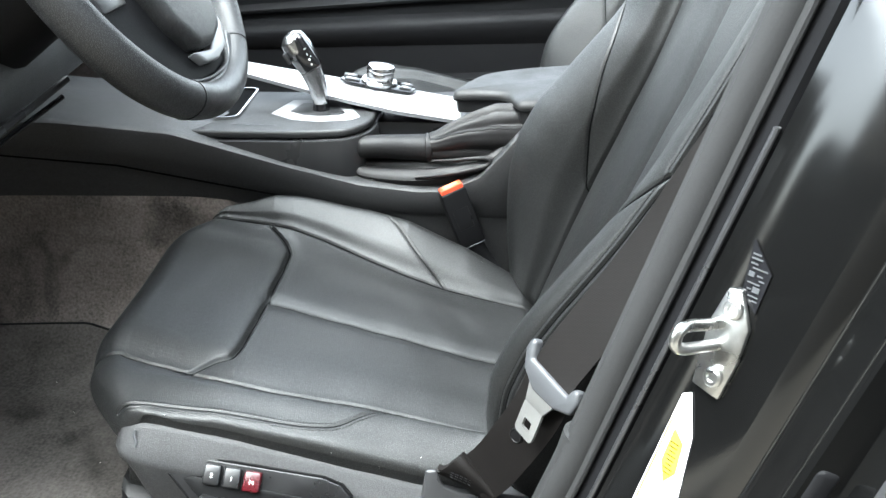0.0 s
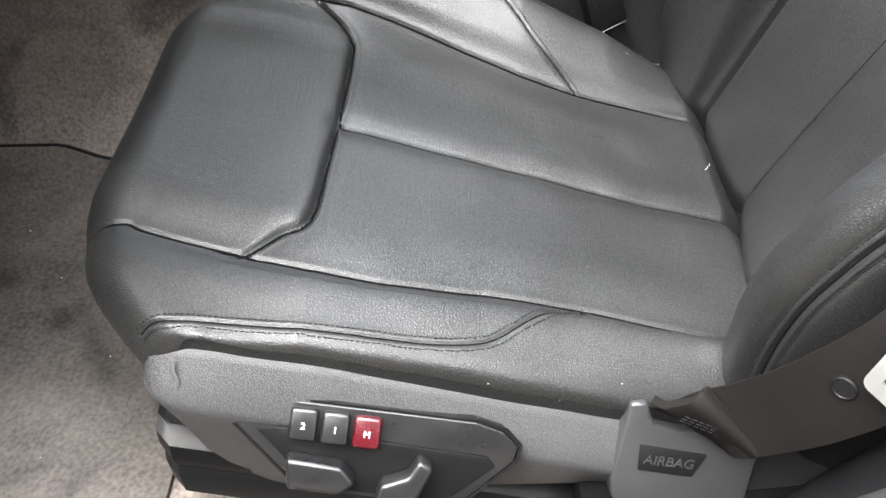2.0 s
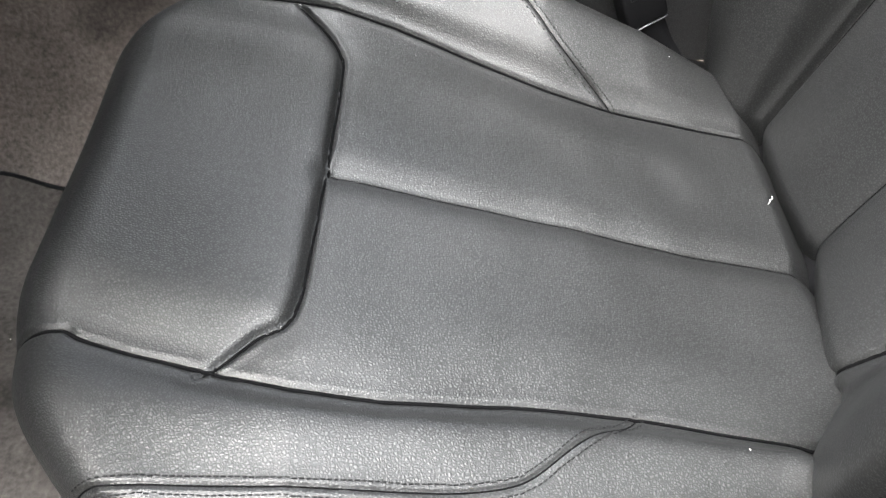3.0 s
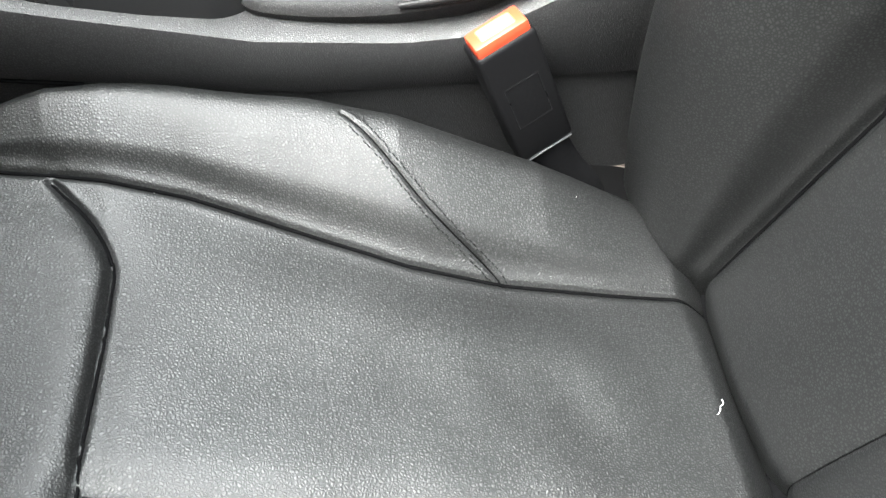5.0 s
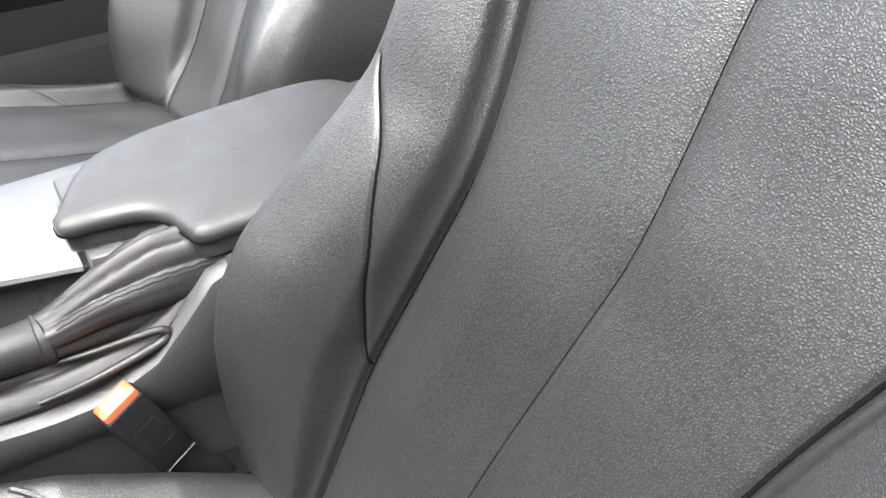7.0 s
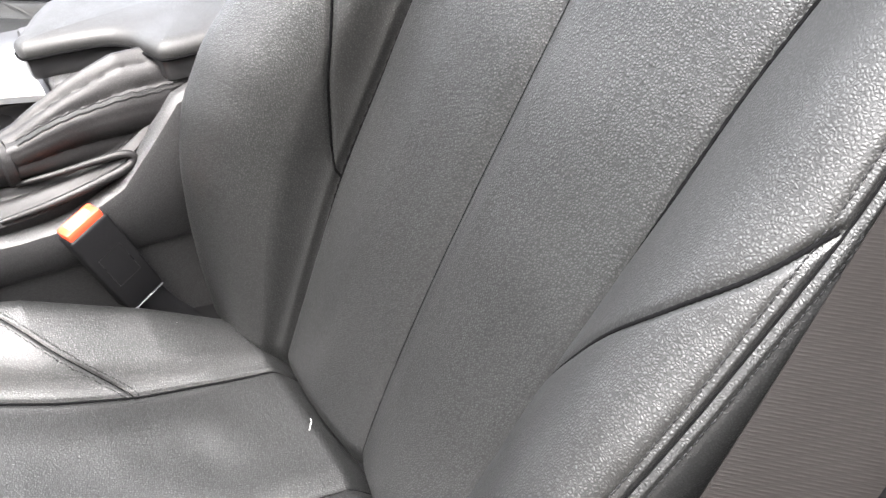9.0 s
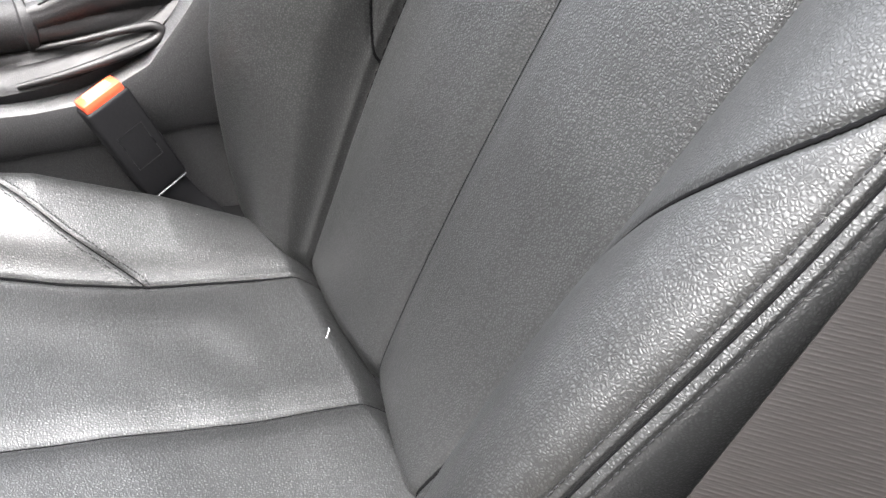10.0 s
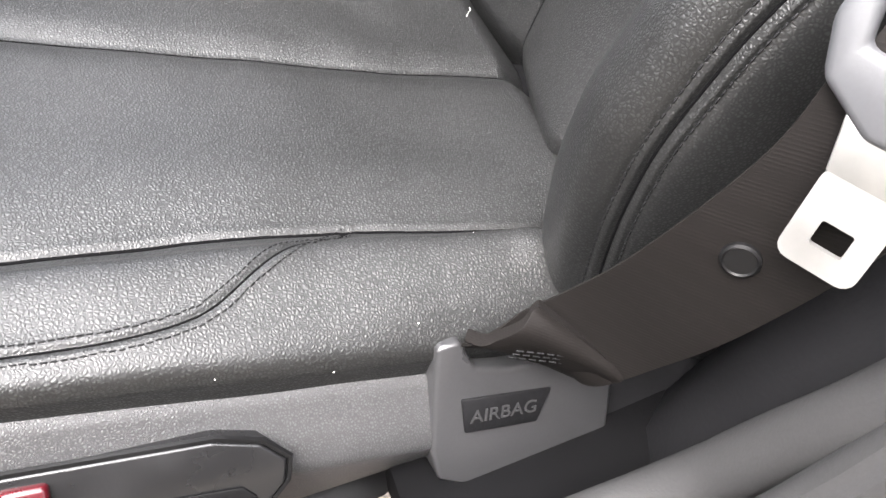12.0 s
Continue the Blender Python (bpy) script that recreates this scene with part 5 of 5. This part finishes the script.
part("spoke_root", slab([(-0.080, -0.150), (-0.04, -0.1605), (0.0, -0.1645), (0.045, -0.1615), (0.085, -0.138), (0.12, -0.142), (0.07, -0.175), (0.0, -0.188), (-0.07, -0.175), (-0.12, -0.142)], -0.010, 0.010, 0.005, 3), RIM_LEATHER, wheel, m=wm)
part("root_edge", tube(catmull([(-0.080, -0.149, 0.009), (-0.04, -0.1595, 0.010), (0.0, -0.1635, 0.010), (0.045, -0.1605, 0.010), (0.085, -0.137, 0.009)], 6), 0.0012, 6), GREY_PLASTIC, wheel, m=wm)
part("spoke_inlay", slab([(-0.040, -0.1325), (-0.026, -0.1475), (0.008, -0.1525), (0.045, -0.147), (0.068, -0.128), (0.070, -0.105), (0.050, -0.125), (0.0, -0.140)], 0.004, 0.017, 0.003, 3), SILVER, wheel, "satin silver inlay", m=wm)
for s in (-1, 1):
    part("spoke_keys", rbox(0.05, 0.022, 0.008, 0.003), PLASTIC_SMOOTH, wheel, m=wm @ Matrix.Translation((s * 0.122, -0.055, 0.008)))
    part("key_mark", bars([(0, 0, 0.006, 0.004)]), WHITE_PRINT, wheel, m=wm @ Matrix.Translation((s * 0.122, -0.055, 0.0123)))
part("column", tube([wc - wn * 0.02, wc - wn * 0.09, wc - wn * 0.22], [0.045, 0.055, 0.075], 20), DARK, wheel)


# ---- seat's door-side cover and controls ----
def cover():
    """Plastic side cover under the cushion, bulging out and tucked in below."""
    rows = []
    for x in np.concatenate([np.linspace(-0.306, -0.273, 8), np.linspace(-0.26, 0.085, 40)]):
        end = math.sqrt(max(0.0, 1 - min(1, (x + 0.306) / 0.033 - 1) ** 2)) if x < -0.273 else 1.0
        top = float(trim_top(x)) - 0.0035 - 0.012 * (1 - end)
        fold = min(0.715 - 0.312 * (x + 0.293), top - 0.008)
        bot = min(float(np.interp(x, [-0.300, -0.291, -0.284, -0.269, -0.249, -0.22], [0.706, 0.677, 0.655, 0.632, 0.612, 0.60])), fold - 0.006)
        o = 0.014 * (1 - end)
        rows.append([(x, 0.645, top - 0.004), (x, 0.620 + o, top), (x, 0.6165 + o, top - 0.001), (x, 0.614 + o, top - 0.004), (x, 0.605 + o, 0.5 * (top + fold)), (x, 0.5975 + o, fold + 0.004), (x, 0.596 + o, fold), (x, 0.5962 + o, fold - 0.004), (x, 0.5995 + o, 0.5 * (fold + bot)), (x, 0.606 + o, bot), (x, 0.645, bot)])
    return loft(rows)


part("side_cover", cover(), PLASTIC, driver_seat, "grained black plastic side cover")
side_x, side_y = Vector((1, -0.03, -0.20)).normalized(), Vector((0, 0.55, 1)).normalized()


def side_m(x, z, y):
    return frame_m((x, y, z), side_x, side_y)


# switch panel: rim, and a raised plate whose near-black carries the recess's shade
panel_out = [(-0.092, 0.010), (-0.084, 0.021), (-0.074, 0.0265), (0.056, 0.0255), (0.074, 0.021), (0.084, 0.012), (0.083, 0.002), (0.056, -0.029), (0.046, -0.033), (-0.036, -0.033), (-0.050, -0.028)]
pm = side_m(-0.168, 0.672, 0.5915)
panel = part("switch_panel", slab(panel_out, -0.014, 0.0022, 0.0012, 3), KEY_BLACK, driver_seat, "black octagonal switch panel", m=pm)
part("panel_plate", slab([(-0.076, 0.006), (-0.066, 0.0085), (0.066, 0.004), (0.072, -0.002), (0.048, -0.026), (0.040, -0.0295), (-0.032, -0.0295), (-0.044, -0.024)], 0.0018, 0.0032, 0.001), RECESS, panel, m=pm)
# near-black line round the panel in place of its shaded groove
part("panel_gap", tube([(x * 1.02, y * 1.03, 0.0) for x, y in panel_out + panel_out[:1]], 0.0016, 6), RECESS, panel, m=pm)
for i, (name, mtl, word) in enumerate((("memory_key", KEY_BLACK, "2"), ("memory_key", KEY_BLACK, "1"), ("memory_key", RED_DARK, "M"))):
    km = pm @ Matrix.Translation((-0.0485 + 0.0192 * i, 0.0135 - 0.0005 * i, 0.004)) @ pose(0, 0, 0, -14, 0, 0)
    part(name, rbox(0.0172, 0.0205, 0.009, 0.0022, 3, taper=(0.93, 0.93)), mtl, panel, "dark red memory key" if word == "M" else "", m=km)
    letters("key_print", word, 0.0056, km @ Matrix.Translation((0, -0.001, 0.0047)), WHITE_PRINT, panel)
part("seat_switch", slab([(-0.022, 0.008), (0.012, 0.006), (0.021, -0.004), (0.012, -0.013), (-0.02, -0.012)], 0, 0.014, 0.003, 3), KEY_BLACK, panel, m=pm @ Matrix.Translation((-0.034, -0.0135, 0.002)))
part("backrest_switch", slab([(-0.014, -0.014), (0.010, -0.015), (0.019, 0.012), (0.009, 0.016), (0.004, 0.004), (-0.012, -0.003)], 0, 0.014, 0.003, 3), KEY_BLACK, panel, m=pm @ Matrix.Translation((0.014, -0.0135, 0.002)))

# anchor cover with moulded word
part("anchor_cover", slab([(-0.041, 0.043), (-0.030, 0.045), (-0.022, 0.030), (-0.005, 0.0265), (0.03, 0.028), (0.052, 0.030), (0.054, -0.02), (0.047, -0.034), (-0.02, -0.037), (-0.036, -0.030), (-0.041, -0.012)], -0.03, 0.003, 0.0025, 3), PLASTIC_SMOOTH, driver_seat, m=frame_m((0.021, 0.6005, 0.630), side_x, Vector((0, 0.42, 1))))
am = frame_m((0.016, 0.6004, 0.6365), side_x, Vector((0, 0.42, 1)))
part("airbag_badge", slab([(-0.022, 0.010), (0.024, 0.008), (0.018, -0.010), (-0.019, -0.009)], 0, 0.0022, 0.001), DARK, driver_seat, m=am)
letters("airbag_word", "AIRBAG", 0.0098, am @ Matrix.Translation((0.0, -0.0005, 0.0024)), PLASTIC_SMOOTH, driver_seat)
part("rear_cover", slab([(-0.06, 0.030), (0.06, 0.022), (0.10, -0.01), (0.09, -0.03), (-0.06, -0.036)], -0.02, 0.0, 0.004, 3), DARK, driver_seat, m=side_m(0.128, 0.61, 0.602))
part("bracket", rbox(0.05, 0.03, 0.012, 0.003), GREY_PLASTIC, driver_seat, m=pose(0.066, 0.622, 0.652, 10, 12, 0))
# seat rail cover on the floor
rail_rows = [(0.645, 0.004), (0.618, 0.004), (0.608, -0.002), (0.605, -0.012), (0.607, -0.024), (0.6035, -0.030), (0.603, -0.050), (0.612, -0.062), (0.645, -0.062)]
part("rail_cover", loft([[(x, y + 0.01 * max(0.0, 1 - (x + 0.318) / 0.01), 0.660 - 0.33 * (x + 0.318) + h) for y, h in rail_rows] for x in (-0.318, -0.314, -0.308, -0.26, -0.20, -0.14, -0.08, -0.02)]), RECESS, driver_seat, "ribbed black seat rail cover")
# near-black box added over the floor strip, in place of the shade there
part("floor_shade_box", rbox(0.26, 0.085, 0.04, 0.004, 2), GAP_BLACK, driver_seat, m=pose(0.09, 0.572, 0.585))
part("rail", rbox(0.44, 0.035, 0.02, 0.003), STEEL, driver_seat, m=pose(-0.06, 0.69, 0.578))
part("rail", rbox(0.44, 0.035, 0.02, 0.003), STEEL, driver_seat, m=pose(-0.06, 0.99, 0.590))
part("scuff", tube(catmull([(-0.284, 0.611, 0.738), (-0.285, 0.608, 0.733), (-0.283, 0.605, 0.728), (-0.284, 0.6025, 0.724)], 4), 0.0014, 6, flat=0.4, up=(0, 1, 0)), GREY_PLASTIC, driver_seat, "pale scuff mark")

# ---- driver's belt ----
belt = thing("seat_belt", "dark grey woven seat belt with a steel tongue", "seat belt", (0.05, 0.56, 0.64))
gl, gr = Vector((0.084, 0.573, 0.842)), Vector((0.118, 0.513, 0.837))
gc, gx = 0.5 * (gl + gr), (gr - gl).normalized()
up_path = catmull([gc + Vector((-0.002, 0.0, -0.003)), gc + Vector((0.012, 0.003, 0.02)), (0.172, 0.551, 0.946), (0.212, 0.553, 1.016), (0.34, 0.555, 1.25), (0.45, 0.58, 1.50)], 8)
part("upper_webbing", ribbon(up_path, [tuple(gx.lerp(Vector((0.5, -0.8, -0.15)), min(1, i / 8))) for i in range(len(up_path))], 0.047, 0.0013), WEBBING, belt)
lo_path = catmull([gc + Vector((0.004, 0.008, 0.002)), (0.090, 0.552, 0.80), (0.066, 0.567, 0.745), (0.050, 0.583, 0.708), (0.036, 0.594, 0.686), (0.028, 0.604, 0.674), (0.020, 0.616, 0.662)], 8)
part("lower_webbing", ribbon(lo_path, [tuple(Vector((0.435, -0.517, -0.344)).lerp(Vector((0.8, -0.3, -0.1)), float(smooth01((i / (len(lo_path) - 1) - 0.6) / 0.4)))) for i in range(len(lo_path))], 0.047, 0.0013), WEBBING, belt)
tm = frame_m(gc, gx, Vector((0.03, -0.006, 0.062)))
guide_pts = [(-0.036, 0.008), (-0.034, 0.018), (-0.027, 0.019), (-0.024, 0.004), (0.024, 0.001), (0.027, 0.010), (0.034, 0.012), (0.037, 0.002), (0.034, -0.010), (0.016, -0.017), (-0.012, -0.018), (-0.03, -0.008)]
tongue = part("tongue", slab(guide_pts, -0.005, 0.005, 0.003, 3), GREY_PLASTIC, belt, "grey plastic belt tongue", m=tm)


def plate_with_hole():
    bm = bmesh.new()
    out, inn = rounded(0.027, 0.034, 0.005, 4), rounded(0.011, 0.009, 0.001, 4, 0, -0.004)
    lay = []
    for z in (-0.0012, 0.0012):
        lay.append(([bm.verts.new((x, y, z)) for x, y in out], [bm.verts.new((x, y, z)) for x, y in inn]))
    n = len(out)
    for k in range(n):
        j = (k + 1) % n
        bm.faces.new((lay[1][0][k], lay[1][0][j], lay[1][1][j], lay[1][1][k]))
        bm.faces.new((lay[0][0][k], lay[0][1][k], lay[0][1][j], lay[0][0][j]))
        bm.faces.new((lay[0][0][k], lay[0][0][j], lay[1][0][j], lay[1][0][k]))
        bm.faces.new((lay[0][1][k], lay[1][1][k], lay[1][1][j], lay[0][1][j]))
    bmesh.ops.recalc_face_normals(bm, faces=bm.faces[:])
    return bm


part("tongue_plate", plate_with_hole(), TONGUE_STEEL, tongue, "bright steel latch plate with a square hole", m=tm @ Matrix.Translation((-0.004, -0.043, 0.002)) @ Matrix.Scale(0.9, 4))
part("tongue_neck", slab([(-0.020, -0.012), (0.018, -0.012), (0.008, -0.030), (-0.016, -0.030)], 0.0008, 0.0032, 0.0008), TONGUE_STEEL, tongue, m=tm)
part("belt_stop", lathe([(0.0068, 0), (0.0068, 0.0015), (0.0058, 0.0022), (0.0052, 0.0016), (0.001, 0.0016)], 20), RECESS, belt, "round plastic belt stop", m=frame_m((0.0745, 0.5605, 0.768), (0.435, -0.517, -0.344), (0.41, -0.24, 0.88)))
# sewn loop at the anchor
part("anchor_loop", ribbon(catmull([(0.042, 0.588, 0.699), (0.036, 0.589, 0.692), (0.028, 0.599, 0.678), (0.020, 0.613, 0.668)], 6), [(0.7, -0.4, -0.2)] * 19, 0.050, 0.005), WEBBING, belt)
stitch_rows = []
for i in range(9):
    for j in range(3):
        stitch_rows.append((-0.018 + 0.0045 * i, -0.004 + 0.004 * j, 0.003, 0.0009))
part("loop_stitching", bars(stitch_rows, 0.0006), THREAD, belt, m=frame_m((0.032, 0.5895, 0.6865), (0.92, -0.25, -0.3), (0.45, -0.3, 0.6)))

# ---- striker and labels on the pillar ----
face_x, face_y = Vector((0.62, -0.785, 0)), Vector((0.33, 0, 1))


def jamb_m(along, z, off=0.0):
    """Pose on the pillar's slanted face: along it outwards from its inner edge, at a height."""
    p = Vector(lean(0.179, 0.449, z)) + face_x * along
    m = frame_m(p, face_x, face_y)
    return m @ Matrix.Translation((0, 0, off))


striker = thing("door_striker", "bright steel door striker bolted to the pillar", "door striker", (0.195, 0.425, 0.95))
sm = jamb_m(0.021, 0.953, 0.0005) @ Matrix.Diagonal((0.85, 0.9, 1, 1))
part("striker_plate", slab([(-0.013, -0.040), (0.010, -0.043), (0.016, -0.012), (0.017, 0.012), (0.004, 0.036), (-0.006, 0.034), (-0.014, 0.006)], 0, 0.004, 0.0012), STEEL, striker, m=sm)
loop = catmull([(-0.004, 0.009, 0.002), (-0.006, 0.009, 0.016), (-0.009, 0.009, 0.032), (-0.010, 0.005, 0.038), (-0.010, -0.003, 0.038), (-0.008, -0.007, 0.032), (-0.005, -0.007, 0.016), (-0.003, -0.007, 0.002)], 6)
part("striker_loop", tube(loop, 0.0042, 12, up=(1, 0, 0)), STEEL, striker, m=sm)
for y in (0.022, -0.028):
    part("bolt", lathe([(0.0072, 0), (0.0072, 0.003), (0.0055, 0.0042), (0.0035, 0.0042), (0.003, 0.0025), (0.0005, 0.0025)], 18), STEEL, striker, m=sm @ Matrix.Translation((0.003, y, 0.004)))
note = thing("black_warning_label", "small black label with white print on the pillar", "label", (0.21, 0.40, 0.99))
nm = jamb_m(0.021, 0.993, 0.0008) @ Matrix.Diagonal((0.9, 0.85, 1, 1))
part("sheet", slab([(-0.009, 0.026), (0.009, 0.006), (0.006, -0.024), (-0.007, -0.014)], 0, 0.0006, 0), GLOSS, note, m=nm, smooth=False)
part("print", bars([(-0.004, 0.016, 0.006, 0.0012), (-0.003, 0.013, 0.008, 0.0012), (-0.004, 0.0095, 0.005, 0.0012), (0.001, 0.0065, 0.011, 0.0009), (-0.004, 0.002, 0.004, 0.0035), (0.002, 0.002, 0.004, 0.001), (0.004, -0.001, 0.004, 0.001), (-0.001, -0.004, 0.009, 0.0009), (0.002, -0.008, 0.005, 0.004), (-0.003, -0.0085, 0.003, 0.001), (0.001, -0.013, 0.007, 0.0009), (0.003, -0.016, 0.004, 0.0009)]), GREY_PLASTIC, note, m=nm @ Matrix.Translation((0, 0, 0.0009)))
tyre = thing("tyre_label", "white and yellow tyre pressure sticker on the pillar", "sticker", (0.18, 0.43, 0.87))
tm2 = jamb_m(0.022, 0.868, 0.0008)
part("sheet", slab([(0.000, 0.040), (0.006, 0.044), (0.015, 0.016), (0.020, -0.075), (-0.018, -0.075)], 0, 0.0005, 0), WHITE_PRINT, tyre, m=tm2, smooth=False)
part("yellow_block", slab([(0.002, 0.016), (0.0105, 0.008), (0.011, -0.014), (0.004, -0.024), (-0.001, -0.010)], 0.0006, 0.0011, 0), YELLOW_PRINT, tyre, m=tm2, smooth=False)
part("yellow_edge", slab([(-0.0018, 0.025), (-0.0008, 0.025), (-0.0148, -0.075), (-0.0162, -0.075)], 0.0006, 0.0011, 0), YELLOW_PRINT, tyre, m=tm2, smooth=False)
part("print", bars([(0.005, 0.006 - 0.0032 * i, 0.007 - 0.0012 * (i % 3), 0.0008) for i in range(8)]), DARK, tyre, m=tm2 @ Matrix.Translation((0.0, 0, 0.0014)))

# ---- floor mat and litter ----
mat_rows = []
for t in np.linspace(0, 1, 40):
    x = -0.335 - 0.42 * t
    edge = float(np.interp(x, [-0.755, -0.66, -0.60, -0.54, -0.48, -0.40, -0.33], [1.03, 1.03, 1.022, 1.005, 0.985, 0.975, 0.972]))
    far = 0.565 + 0.02 * math.sin(3 * t)
    ys = np.linspace(far, min(edge, 1.0) - 0.004, 30)
    lift = lambda y: 0.006 + 0.046 * smooth01((y - 0.92) / 0.09) + 0.002 * noise.noise((x * 14, y * 14, 0)) + 0.45 * float(smooth01((-0.72 - x) / 0.4))
    mat_rows.append([(x, y, FLOOR + lift(y)) for y in ys] + [(x, y, FLOOR + lift(y) - 0.006) for y in ys[::-1]])
mat_ob = thing("floor_mat", "worn dark grey carpet floor mat in the footwell", "floor mat", (-0.55, 0.8, 0.567))
part("mat_top", loft(mat_rows), MAT_CARPET, mat_ob)
# dark tube along the mat's edge stands in for the shadow line
part("mat_edge_shade", tube([(r[29][0], r[29][1] + 0.002, r[29][2] - 0.001) for r in mat_rows], 0.0026, 8), DARK, mat_ob, "dark line along the mat's edge in place of its shadow")

lint = thing("lint_thread", "white lint thread lying on the leather seat", "lint", (0.108, 0.881, 0.652))
part("thread", tube(catmull([(0.103, 0.877, 0.6535), (0.105, 0.879, 0.6542), (0.1065, 0.882, 0.6532), (0.108, 0.8825, 0.654), (0.1085, 0.8855, 0.654)], 5), 0.00018, 6), LINT, lint)

# crumbs and fluff trodden into the mat
rng = random.Random(5)
bm = bmesh.new()
for _ in range(16):
    x, y = rng.uniform(-0.70, -0.36), rng.uniform(0.60, 0.93)
    m = Matrix.Translation((x, y, FLOOR + 0.0075)) @ pose(0, 0, 0, rng.uniform(0, 90), rng.uniform(0, 90), rng.uniform(0, 360))
    r = rng.choice((0.0004, 0.0005, 0.0007))
    bmesh.ops.create_icosphere(bm, subdivisions=1, radius=r, matrix=m @ Matrix.Diagonal((rng.uniform(1, 2.4), 1, 0.6, 1)))
tagged(part("crumbs", bm, CRUMB), "pale crumbs and fluff scattered on the floor mat", "crumbs", kind="stuff")
bm = bmesh.new()
flat = cushion_skin.g[::3, ::3].reshape(-1, 3)
for _ in range(16):
    p = flat[rng.randrange(len(flat))]
    if p[2] > 0.62:
        bmesh.ops.create_icosphere(bm, subdivisions=1, radius=0.0003, matrix=Matrix.Translation(tuple(p)))
tagged(part("dust_specks", bm, LINT), "tiny pale dust specks on the leather seat", "dust", kind="stuff")
